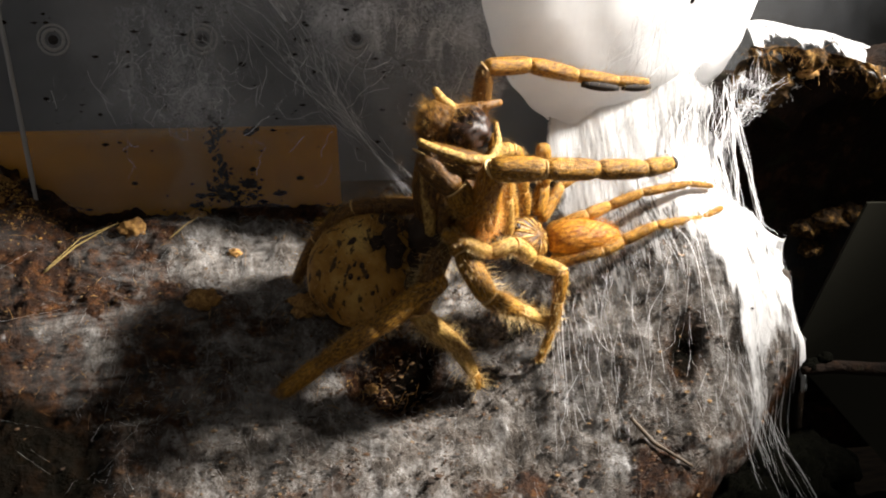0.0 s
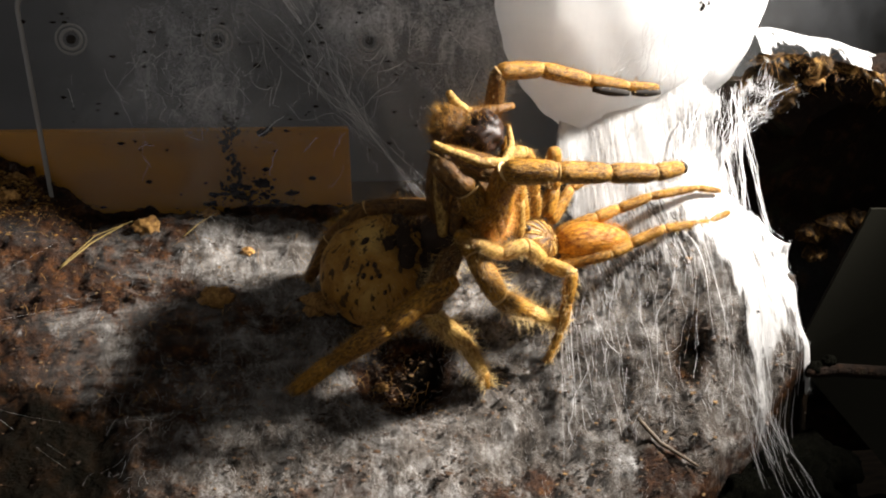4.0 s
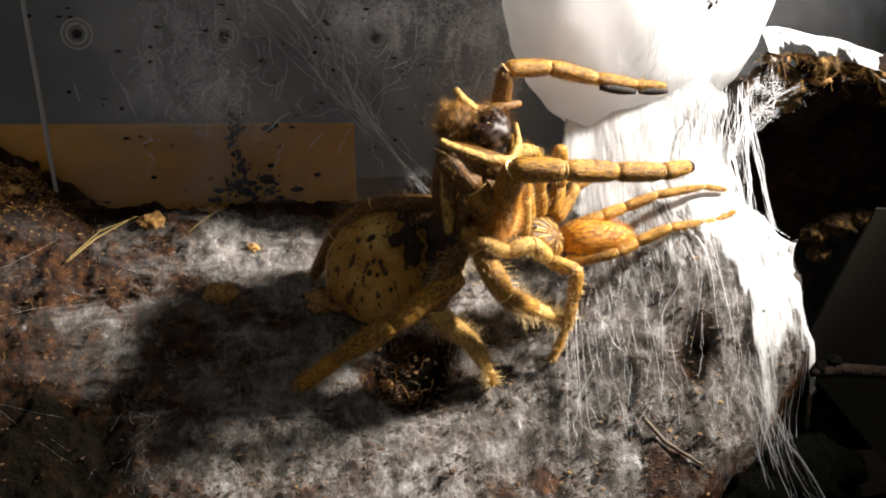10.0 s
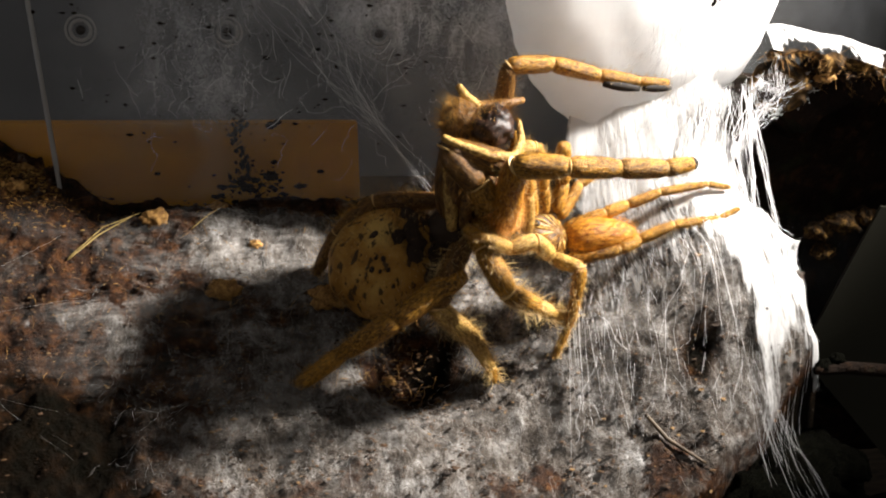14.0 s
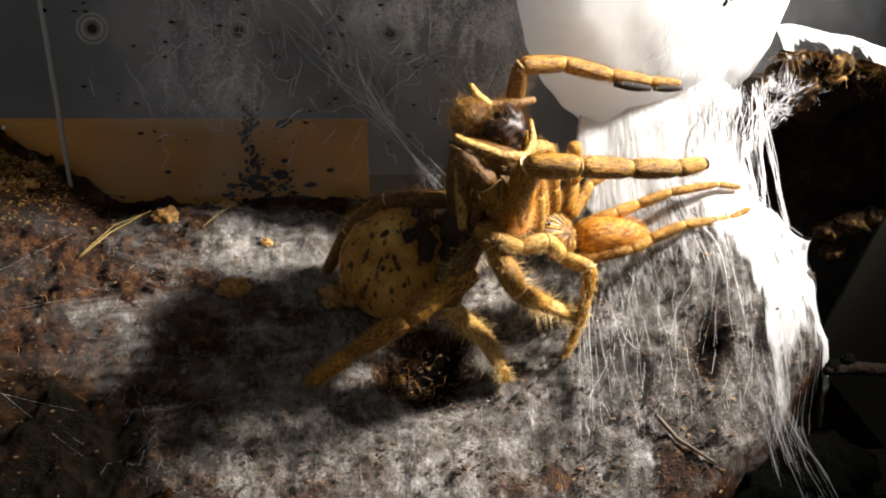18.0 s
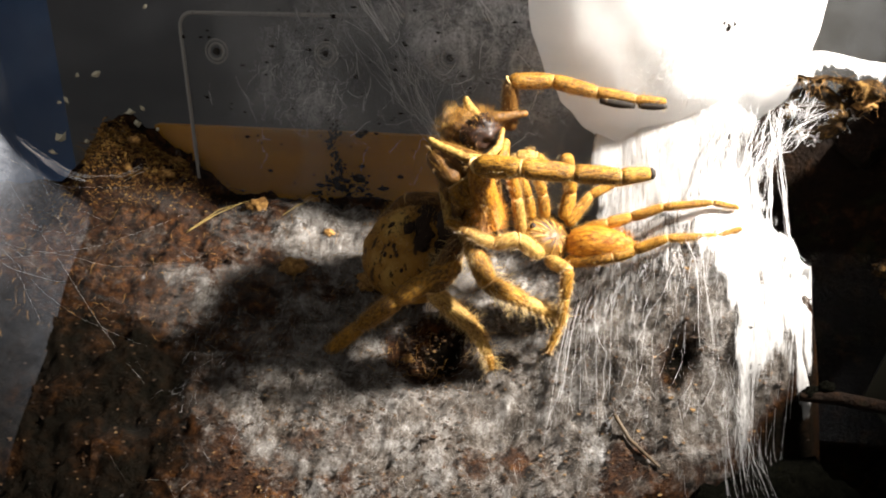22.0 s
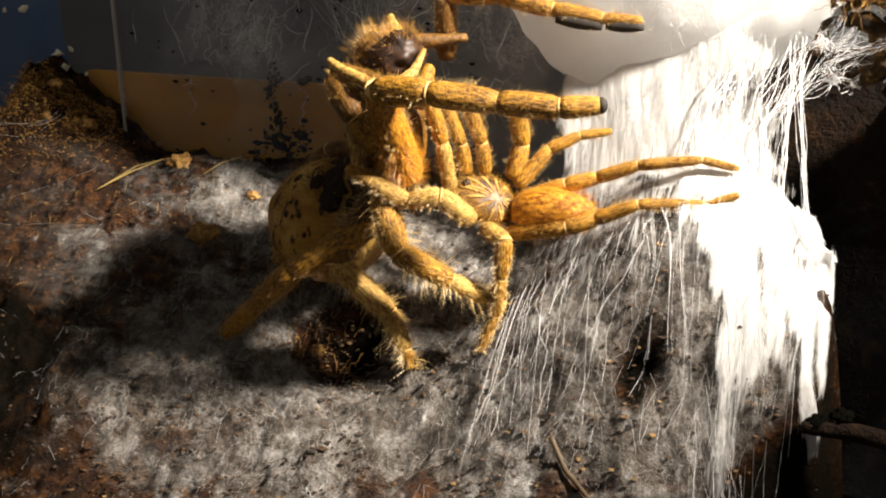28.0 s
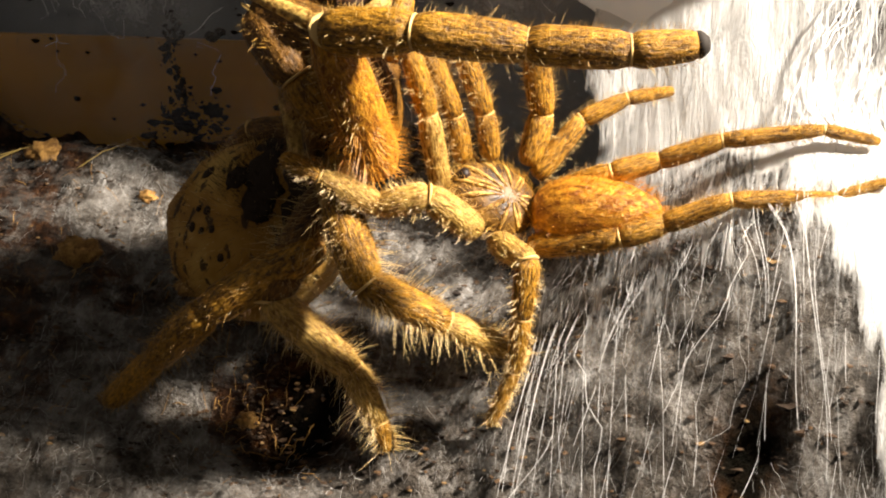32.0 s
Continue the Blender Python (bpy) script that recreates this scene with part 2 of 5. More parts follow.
def build_plastic():
    n = Nodes("dusty_clear_plastic")
    dust, specks = n.noise(60, 5, 0.7), n.noise(500, 3, 0.6)
    n.surface((0.42, 0.44, 0.48), 0.3)
    clear = n.tree.nodes.new("ShaderNodeBsdfTransparent")
    mix = n.tree.nodes.new("ShaderNodeMixShader")
    n.link(n.ramp(n.times(n.times(dust, 0.8), n.times(specks, 0.25), "ADD"), (0.36, 0.015), (0.75, 0.1)), mix.inputs[0])
    n.link(clear.outputs[0], mix.inputs[1])
    n.link(n.bsdf.outputs[0], mix.inputs[2])
    n.link(mix.outputs[0], n.out.inputs[0])
    return n.mat


PLASTIC = build_plastic()


# colour of the backdrop added for the blue glow at the left
def build_backdrop_blue():
    n = Nodes("dark_blue_backdrop")
    f = n.noise(14, 4)
    return n.surface(n.ramp(f, (0.3, (0.04, 0.1, 0.25)), (0.7, (0.11, 0.22, 0.46))), 0.9)


BLUE = build_backdrop_blue()
DULL_PLASTIC = Nodes("dull_grey_plastic").surface((0.035, 0.034, 0.025), 0.6, Specular_IOR_Level=0.15)
RIM_PLASTIC = Nodes("pale_plastic_edge").surface((0.42, 0.41, 0.39), 0.4)


def build_wood(name, a, b, scale):
    n = Nodes(name)
    g = n.noise(scale, 5, 0.65, n.scaled(0.12, 1, 1), 0.8)
    n.bump(g, 0.3, 0.0006)
    return n.surface(n.ramp(g, (0.3, a), (0.7, b)), 0.55)


AMBER = build_wood("amber_board", (0.62, 0.25, 0.006), (0.82, 0.39, 0.012), 60)
TWIG = build_wood("dry_twig_wood", (0.025, 0.015, 0.008), (0.13, 0.085, 0.042), 500)
STRAW = Nodes("yellow_straw").surface((0.42, 0.3, 0.1), 0.5)
GREY = build_wood("grey_wall_paint", (0.22, 0.225, 0.24), (0.32, 0.325, 0.34), 8)


def build_bark():
    n = Nodes("dark_shaded_bark")
    f, fine, moss = n.noise(130, 6, 0.7), n.noise(900, 4, 0.7), n.noise(70, 4)
    # bark tones taken down to near black to hold the shade of the hollow
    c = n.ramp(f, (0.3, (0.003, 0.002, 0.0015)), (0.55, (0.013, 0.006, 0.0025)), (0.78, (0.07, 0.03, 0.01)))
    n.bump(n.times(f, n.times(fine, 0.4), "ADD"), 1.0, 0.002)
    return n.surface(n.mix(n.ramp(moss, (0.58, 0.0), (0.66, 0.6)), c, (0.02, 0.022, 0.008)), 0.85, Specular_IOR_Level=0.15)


BARK = build_bark()


def build_crumb():
    n = Nodes("soil_crumb")
    info = n.tree.nodes.new("ShaderNodeNewGeometry")
    f = n.noise(900, 3)
    c = n.ramp(info.outputs["Random Per Island"], (0.0, (0.012, 0.007, 0.004)), (0.6, (0.065, 0.032, 0.012)), (0.9, (0.13, 0.065, 0.022)), (1.0, (0.3, 0.18, 0.07)))
    return n.surface(n.mix(n.times(f, 0.4), c, (0.02, 0.01, 0.006)), 0.85)


CRUMB = build_crumb()


def build_ochre():
    n = Nodes("ochre_crumb")
    return n.surface(n.ramp(n.noise(900, 4), (0.35, (0.14, 0.06, 0.012)), (0.68, (0.52, 0.29, 0.08))), 0.8)


OCHRE = build_ochre()


def build_moss_crumb():
    n = Nodes("mossy_ochre_crumb")
    info = n.tree.nodes.new("ShaderNodeNewGeometry")
    f = n.noise(1200, 3)
    c = n.ramp(info.outputs["Random Per Island"], (0.0, (0.02, 0.012, 0.005)), (0.5, (0.26, 0.12, 0.024)), (0.8, (0.56, 0.28, 0.05)), (1.0, (0.75, 0.48, 0.14)))
    return n.surface(n.mix(n.times(f, 0.5), c, (0.03, 0.015, 0.005)), 0.85)


MOSS_CRUMB = build_moss_crumb()


def build_moss_soil():
    n = Nodes("mossy_ochre_soil")
    f, fine = n.noise(260, 6, 0.72, None, 0.6), n.noise(1500, 4, 0.75)
    n.bump(n.times(f, n.times(fine, 0.4), "ADD"), 1.0, 0.0015)
    g = n.times(n.times(f, 0.75), n.times(fine, 0.25), "ADD")
    return n.surface(n.ramp(g, (0.42, (0.008, 0.005, 0.002)), (0.53, (0.07, 0.035, 0.008)), (0.62, (0.34, 0.19, 0.05)), (0.7, (0.6, 0.45, 0.22))), 0.85, Specular_IOR_Level=0.2)


MOSS_SOIL = build_moss_soil()


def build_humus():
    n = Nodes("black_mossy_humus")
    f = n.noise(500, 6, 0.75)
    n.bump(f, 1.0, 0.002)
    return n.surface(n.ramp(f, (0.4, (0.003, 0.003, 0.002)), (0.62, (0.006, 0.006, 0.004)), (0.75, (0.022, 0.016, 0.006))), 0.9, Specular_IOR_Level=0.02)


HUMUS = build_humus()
CREAM = Nodes("cream_crumb").surface((0.88, 0.82, 0.62), 0.8)

# ---- building blocks ----
V = Vector


def mesh_object(name, verts, faces, mat, parent=None, label="", smooth=True, grain=None):
    me = bpy.data.meshes.new(name)
    me.from_pydata([tuple(v) for v in verts], [], [tuple(f) for f in faces])
    me.materials.append(mat)
    if smooth:
        me.polygons.foreach_set("use_smooth", [True] * len(me.polygons))
    if grain or mat.name.endswith("_skin"):
        layer = me.attributes.new("grain", "FLOAT_VECTOR", "POINT")
        layer.data.foreach_set("vector", [c for v in (grain or [V(p) * 260 for p in verts]) for c in v])
    me.update()
    ob = new(name, me)
    if parent:
        ob.parent = parent
    if label:
        ob["label"] = label
    return ob


def loop_tube(points, radii, sides=10, closed=True):
    """Vertices and faces of a round tube along points."""
    verts, faces = [], []
    n = len(points)
    side = None
    for i, p in enumerate(points):
        d = (V(points[min(i + 1, n - 1)]) - V(points[max(i - 1, 0)])).normalized()
        if side is None:
            side = d.orthogonal().normalized()
        side = (side - d * side.dot(d)).normalized()
        other = d.cross(side)
        for k in range(sides):
            a = 2 * math.pi * k / sides
            verts.append(V(p) + (side * math.cos(a) + other * math.sin(a)) * radii[i])
    for i in range(n - 1):
        for k in range(sides):
            a, b = i * sides + k, i * sides + (k + 1) % sides
            faces.append((a, b, b + sides, a + sides))
    if closed:
        faces.append(tuple(range(sides))[::-1])
        faces.append(tuple(range((n - 1) * sides, n * sides)))
    return verts, faces


def join_pieces(pieces):
    verts, faces = [], []
    for v, f in pieces:
        o = len(verts)
        verts += v
        faces += [tuple(i + o for i in face) for face in f]
    return verts, faces


def hair_piece(root, way, length, width, bend, rng):
    """One tapering hair, three-sided, with a bend."""
    way = way.normalized()
    side = way.orthogonal().normalized()
    other = way.cross(side)
    mid = root + way * length * 0.55 + bend * length * 0.12
    tip = root + way * length + bend * length * 0.45
    verts = []
    for p, w in ((root, width), (mid, width * 0.7)):
        for k in range(3):
            a = 2 * math.pi * k / 3
            verts.append(p + (side * math.cos(a) + other * math.sin(a)) * w)
    verts.append(tip)
    faces = [(k, (k + 1) % 3, 3 + (k + 1) % 3, 3 + k) for k in range(3)] + [(3 + k, 3 + (k + 1) % 3, 6) for k in range(3)]
    return verts, faces


def segment(name, a, b, r0, r1, mat, parent, bulge=1.04, flat=1.0, sides=14, rings=9, label=""):
    """A leg segment: swollen towards its middle, pinched at both joints."""
    a, b = V(a), V(b)
    pts, rad = [], []
    for i in range(rings):
        u = i / (rings - 1)
        pts.append(a.lerp(b, u))
        r = r0 + (r1 - r0) * u
        rad.append(r * (0.88 + (bulge - 0.88) * math.sin(math.pi * min(max(u, 0.0), 1.0)) ** 0.4) * (1 + 0.03 * noise.noise(V((a.x * 900, u * 4, a.z * 900)))))
    rad[0] *= 0.9
    rad[-1] *= 0.9
    d = (b - a).normalized()
    pts = [a - d * rad[0] * 0.28] + pts + [b + d * rad[-1] * 0.28]
    rad = [rad[0] * 0.5] + rad + [rad[-1] * 0.5]
    rings += 2
    v, f = loop_tube(pts, rad, sides)
    shift = (a.x + a.z) * 900
    grain = [(1.4 * math.cos(2 * math.pi * k / sides), 1.4 * math.sin(2 * math.pi * k / sides), shift + 230 * (b - a).length * i / (rings - 1)) for i in range(rings) for k in range(sides)]
    return mesh_object(name, v, f, mat, parent, label, grain=grain)


def leg_hair(joints, radii, parent, rng, count, mat, longest=0.0022, shortest=0.0006, first=0):
    pieces = []
    spans = list(zip(joints[first:-1], joints[first + 1:], radii[first:]))
    lengths = [(V(b) - V(a)).length for a, b, _ in spans]
    for _ in range(count):
        a, b, r = rng.choices(spans, lengths)[0]
        a, b = V(a), V(b)
        d = (b - a).normalized()
        u = rng.random()
        out = V((rng.gauss(0, 1), rng.gauss(0, 1), rng.gauss(0, 1)))
        out = (out - d * out.dot(d)).normalized()
        rr = r * (0.8 + 0.3 * math.sin(math.pi * u))
        length = shortest + (longest - shortest) * rng.random() ** 2.2
        bend = d * rng.uniform(0.0, 0.6) + V((rng.gauss(0, 0.2), rng.gauss(0, 0.2), rng.gauss(0, 0.2)))
        pieces.append(hair_piece(a.lerp(b, u) + out * rr * 0.92, out + d * rng.uniform(0.0, 0.5), length, rng.uniform(0.00002, 0.00004) * (1 if longest > 0.001 else 0.55), bend, rng))
    v, f = join_pieces(pieces)
    return tagged(mesh_object("hair", v, f, mat, parent, smooth=False), kind="stuff")


SEGMENTS = ("femur", "patella", "tibia", "metatarsus", "tarsus")


def spider_leg(parent, joints, radii, mats, rng, hairs=500, hair_mat=None, names=SEGMENTS, longest=0.0022, rings=True):
    """A jointed leg: its first segment is the leg, the rest hang under it."""
    leg = segment("leg", joints[0], joints[1], radii[0], radii[1], mats[0], parent)
    for i in range(1, len(joints) - 1):
        segment(names[min(i, 4)], joints[i], joints[i + 1], radii[i], radii[i + 1] if i + 1 < len(radii) else radii[i] * 0.7, mats[min(i, len(mats) - 1)], leg)
    if rings:
        for i in range(1, len(joints) - 1):
            a, b, c = V(joints[i - 1]), V(joints[i]), V(joints[i + 1])
            d = ((b - a).normalized() + (c - b).normalized()).normalized()
            v, f = loop_tube([b - d * 0.00016, b, b + d * 0.00016], [radii[i] * 0.78, radii[i] * 0.86, radii[i] * 0.78], 12)
            mesh_object("joint_ring", v, f, JOINT, leg)
    if hairs:
        leg_hair(joints, radii, leg, rng, int(hairs * 0.8), hair_mat or HAIR, longest)
        leg_hair(joints, radii, leg, rng, int(hairs * 2.2), HAIR_GOLD, 0.0009, 0.0003)
        leg_hair(joints, radii, leg, rng, int(hairs * 0.6), HAIR, 0.0010, 0.0003)
        leg_hair(joints, radii, leg, rng, int(hairs * 0.9), DARK_HAIR, 0.0009, 0.0003)
    return leg


def ellipsoid(name, centre, axes, sizes, mat, parent, taper=0.0, rough=0.0, label="", rings=28, sides=40, seed=0):
    """A blob with three axes; taper narrows it along its first axis."""
    x, y, z = axes
    verts, faces = [], []
    for i in range(rings + 1):
        th = math.pi * i / rings
        for k in range(sides):
            ph = 2 * math.pi * k / sides
            p = V((math.cos(th), math.sin(th) * math.cos(ph), math.sin(th) * math.sin(ph)))
            s = 1 + taper * p.x
            q = x * (p.x * sizes[0]) + y * (p.y * sizes[1] * s) + z * (p.z * sizes[2] * s)
            if rough:
                q *= 1 + rough * noise.noise(p * 2.3 + V((seed, 0, 0))) + 0.35 * rough * noise.noise(p * 9 + V((seed, 3, 0)))
            verts.append(V(centre) + q)
    for i in range(rings):
        for k in range(sides):
            a, b = i * sides + k, i * sides + (k + 1) % sides
            faces.append((a, b, b + sides, a + sides))
    grain = [(1.5 * math.sin(math.pi * i / rings) * math.cos(2 * math.pi * k / sides), 1.5 * math.sin(math.pi * i / rings) * math.sin(2 * math.pi * k / sides), seed + 0.7 * math.cos(math.pi * i / rings)) for i in range(rings + 1) for k in range(sides)]
    return mesh_object(name, verts, faces, mat, parent, label, grain=grain)


def frame_axes(way, up=(0, 0, 1)):
    x = V(way).normalized()
    z = V(up)
    z = (z - x * z.dot(x)).normalized()
    return x, z.cross(x), z


def blob_hair(centre, axes, sizes, parent, rng, count, mat, lengths=(0.0006, 0.002), lean=None, where=None):
    x, y, z = axes
    pieces = []
    while len(pieces) < count:
        p = V((rng.gauss(0, 1), rng.gauss(0, 1), rng.gauss(0, 1))).normalized()
        if where and not where(p):
            continue
        q = V(centre) + x * p.x * sizes[0] * 0.98 + y * p.y * sizes[1] * 0.98 + z * p.z * sizes[2] * 0.98
        out = (x * p.x / sizes[0] + y * p.y / sizes[1] + z * p.z / sizes[2]).normalized()
        if lean is not None:
            out = (out * 0.7 + V(lean).normalized() * rng.uniform(0.2, 0.9)).normalized()
        bend = V((rng.gauss(0, 0.4), rng.gauss(0, 0.4), rng.gauss(0, 0.4) - 0.2))
        pieces.append(hair_piece(q, out, rng.uniform(*lengths), rng.uniform(0.00002, 0.00004), bend, rng))
    v, f = join_pieces(pieces)
    return tagged(mesh_object("hair", v, f, mat, parent, smooth=False), kind="stuff")


# ---- ground ----


def smooth(x):
    x = min(max(x, 0.0), 1.0)
    return x * x * (3 - 2 * x)


EDGE = 0.0732


def wall_y(z):
    """The leaning plane of the vent panel."""
    return 0.19 + 0.158 * (z - 0.056)


def lie(x, y):
    """The large lie of the soil, without its crumbs."""
    d = y - 0.125
    h = -0.0135 + 0.62 * d - (2.2 * d * d if d > 0 else -1.0 * d * d)
    h += 0.0288 * smooth((x - 0.004) / 0.05) * (0.35 + 0.65 * smooth((y - 0.108) / 0.03)) * (1 - 0.35 * smooth((y - 0.15) / 0.03))
    edge = EDGE + 0.0015 * math.sin(y * 330) - 1.5 * max(0.0, 0.1235 - y)
    h -= 0.085 * smooth((x - edge) / 0.016)
    h -= 0.011 * smooth((x - 0.056) / 0.02) * smooth((y - 0.12) / 0.02)
    h -= 0.014 * smooth((x + 0.002) / 0.02) * smooth((y - 0.165) / 0.015)
    h -= 0.02 * smooth((x - 0.056) / 0.008) * smooth((y - 0.1495) / 0.008)
    # a pit beneath the raised spider, and a hole in the web
    h -= 0.007 * math.exp(-(((x + 0.014) / 0.012) ** 2 + ((y - 0.134) / 0.006) ** 2))
    h -= 0.005 * math.exp(-(((x - 0.046) / 0.005) ** 2 + ((y - 0.125) / 0.004) ** 2))
    # the bank against the back wall
    h += 0.003 * smooth((-0.085 - x) / 0.02) * smooth((y - 0.155) / 0.03) + 0.0105 * math.exp(-(((x + 0.124) / 0.013) ** 2)) * smooth((y - 0.168) / 0.018)
    h -= 0.012 * smooth((-0.13 - x) / 0.02) * smooth((y - 0.15) / 0.03)
    h -= 0.006 * smooth((y - 0.174) / 0.01) * smooth((x + 0.1) / 0.015) * smooth((-0.008 - x) / 0.01)
    h += 0.005 * math.exp(-(((x + 0.062) / 0.02) ** 2 + ((y - 0.172) / 0.008) ** 2))
    return h


def soil(x, y):
    p = V((x, y, 0))
    h = lie(x, y)
    h += 0.0026 * noise.noise(p * 55) + 0.0022 * noise.noise(p * 140 + V((3, 1, 0))) + 0.0014 * noise.noise(p * 330) + 0.0006 * noise.noise(p * 760)
    return h


def spot(x, y, cx, cy, rx, ry):
    return math.exp(-(((x - cx) / rx) ** 2 + ((y - cy) / ry) ** 2))


def web_cover(x, y):
    """How thickly web lies on the soil: 0 none, 1 dense."""
    w = 0.26 + 0.34 * smooth((x + 0.07) / 0.06) + 0.12 * smooth((x - 0.0) / 0.04)
    w -= 0.42 * smooth((y - 0.15) / 0.02) * smooth((0.0 - x) / 0.02)
    w += 0.85 * spot(x, y, -0.045, 0.168, 0.018, 0.009) + 0.22 * spot(x, y, -0.066, 0.166, 0.012, 0.006)
    w -= 0.34 * smooth((-0.07 - x) / 0.03)
    w -= 0.3 * spot(x, y, -0.058, 0.1555, 0.012, 0.004) + 0.25 * spot(x, y, -0.038, 0.15, 0.012, 0.006)
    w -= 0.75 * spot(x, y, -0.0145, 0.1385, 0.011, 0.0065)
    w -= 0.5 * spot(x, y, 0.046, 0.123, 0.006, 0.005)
    w -= 0.3 * spot(x, y, 0.012, 0.113, 0.012, 0.004) + 0.25 * spot(x, y, -0.03, 0.115, 0.01, 0.004) + 0.3 * spot(x, y, 0.04, 0.108, 0.014, 0.007)
    w -= 0.22 * smooth((0.119 - y) / 0.014)
    w += 0.3 * noise.noise(V((x, y, 0)) * 38) + 0.25 * noise.noise(V((x, y, 2)) * 95) + 0.25 * noise.noise(V((x, y, 9)) * 190)
    edge = EDGE - 1.5 * max(0.0, 0.1235 - y)
    w *= 1 - smooth((x - edge + 0.004) / 0.01)
    w *= smooth((y - 0.085) / 0.02) * (1 - 0.8 * humus_and_shade(x, y))
    return max(0.0, min(1.0, w))


def humus_and_shade(x, y):
    """Wet, dark humus towards the front corners; shade painted at edge, bark and pits."""
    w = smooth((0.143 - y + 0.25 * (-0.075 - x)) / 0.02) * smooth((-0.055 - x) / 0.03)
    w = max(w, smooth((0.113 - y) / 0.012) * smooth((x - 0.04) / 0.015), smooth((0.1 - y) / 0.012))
    # shade painted black past the mound's edge, beside the bark and in both pits
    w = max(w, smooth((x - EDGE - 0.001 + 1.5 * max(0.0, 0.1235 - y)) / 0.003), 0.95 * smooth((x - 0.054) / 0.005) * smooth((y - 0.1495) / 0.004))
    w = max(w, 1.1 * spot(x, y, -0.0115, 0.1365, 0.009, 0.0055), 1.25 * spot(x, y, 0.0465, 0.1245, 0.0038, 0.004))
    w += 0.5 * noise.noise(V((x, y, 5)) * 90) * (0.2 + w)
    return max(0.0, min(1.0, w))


def build_ground_sheet():
    verts, faces = [], []
    xs = [-0.24 + 0.12 * i / 60 for i in range(60)] + [-0.12 + 0.22 * i / 380 for i in range(381)] + [0.1 + 0.16 * i / 50 for i in range(1, 51)]
    ys = [0.0 + 0.085 * i / 50 for i in range(50)] + [0.085 + 0.115 * i / 210 for i in range(211)]
    for y in ys:
        for x in xs:
            z = soil(x, y)
            verts.append((x, min(y, wall_y(z) - 0.0004 + 0.006 * smooth((-0.1 - x) / 0.002)), z))
    w = len(xs)
    for j in range(len(ys) - 1):
        for i in range(w - 1):
            a = j * w + i
            faces.append((a, a + 1, a + 1 + w, a + w))
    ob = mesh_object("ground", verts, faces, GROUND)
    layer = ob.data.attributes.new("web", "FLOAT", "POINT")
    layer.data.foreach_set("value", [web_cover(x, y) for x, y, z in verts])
    layer = ob.data.attributes.new("humus_shade", "FLOAT", "POINT")
    layer.data.foreach_set("value", [humus_and_shade(x, y) for x, y, z in verts])
    return tagged(ob, "brown coir soil mound coated with torn grey-white web", "ground", kind="structure")


build_ground_sheet()

# ---- the box ----


def plate(name, corners, thick, mat, parent=None, label=""):
    """A flat plate: four corners, and its thickness behind them."""
    a, b, c, d = [V(p) for p in corners]
    n = (b - a).cross(d - a).normalized() * -thick
    v = [a, b, c, d, a + n, b + n, c + n, d + n]
    f = [(0, 1, 2, 3), (7, 6, 5, 4), (0, 4, 5, 1), (1, 5, 6, 2), (2, 6, 7, 3), (3, 7, 4, 0)]
    return mesh_object(name, v, f, mat, parent, label, smooth=False)


def build_back_wall():
    wall = plate("wall_back", [(-0.175, wall_y(-0.05) + 0.006, -0.05), (0.21, wall_y(-0.05) + 0.006, -0.05), (0.21, wall_y(0.16) + 0.006, 0.16), (-0.175, wall_y(0.16) + 0.006, 0.16)], 0.0015, PLASTIC)
    tagged(wall, "dusty clear plastic back wall of the box", "wall", kind="structure")
    # the raised vent panel with its rounded corner and pale edge
    x0, x1, z0, z1, r = -0.1009, 0.04, -0.02, 0.0668, 0.004
    outline = [(x1, z0), (x1, z1)] + [(x0 + r + r * math.cos(a), z1 - r + r * math.sin(a)) for a in [math.pi / 2 + math.pi / 2 * i / 6 for i in range(7)]] + [(x0 + 0.0068, z0)]
    v, f = [], []
    for off in (0.0, 0.003):
        v += [V((x, wall_y(z) + off, z)) for x, z in outline]
    k = len(outline)
    f.append(tuple(range(k)))
    f += [(i, (i + 1) % k, (i + 1) % k + k, i + k) for i in range(k)]
    panel = mesh_object("vent_panel", v, f, PLASTIC, smooth=False)
    tagged(panel, "hazy clear plastic vent panel with web and specks", "panel")
    pts = [V((x, wall_y(z) - 0.0002, z)) for x, z in outline[1:]]
    v, f = loop_tube(pts, [0.0006] * len(pts), 8)
    mesh_object("edge_bead", v, f, RIM_PLASTIC, panel, "pale rounded plastic edge")
    for x in (-0.0896, -0.056, -0.0196):
        for r, thick in ((0.0023, 0.00042), (0.0034, 0.0003)):
            pts = [V((x + r * math.cos(a), wall_y(0.056) - 0.0003 + 0.158 * r * math.sin(a), 0.056 + r * math.sin(a))) for a in [2 * math.pi * i / 28 for i in range(29)]]
            v, f = loop_tube(pts, [thick] * 29, 6)
            mesh_object("vent_ring", v, f, RIM_PLASTIC, panel, "moulded ring round a vent hole")
        v, f = loop_tube([V((x, wall_y(0.056) - 0.0005, 0.056)), V((x, wall_y(0.056) - 0.0001, 0.056))], [0.0011, 0.0011], 16)
        mesh_object("vent_hole", v, f, BLACK, panel, "dark round vent hole")
    return panel


build_back_wall()
# the slanted right end stands for a shadow's edge across the board
tagged(plate("shelf_board", [(-0.116, wall_y(-0.04) + 0.009, -0.04), (-0.021, wall_y(-0.04) + 0.009, -0.04), (-0.024, wall_y(0.031) + 0.009, 0.031), (-0.116, wall_y(0.031) + 0.009, 0.031)], 0.004, AMBER), "thin amber wooden board leaning behind the box", "board")
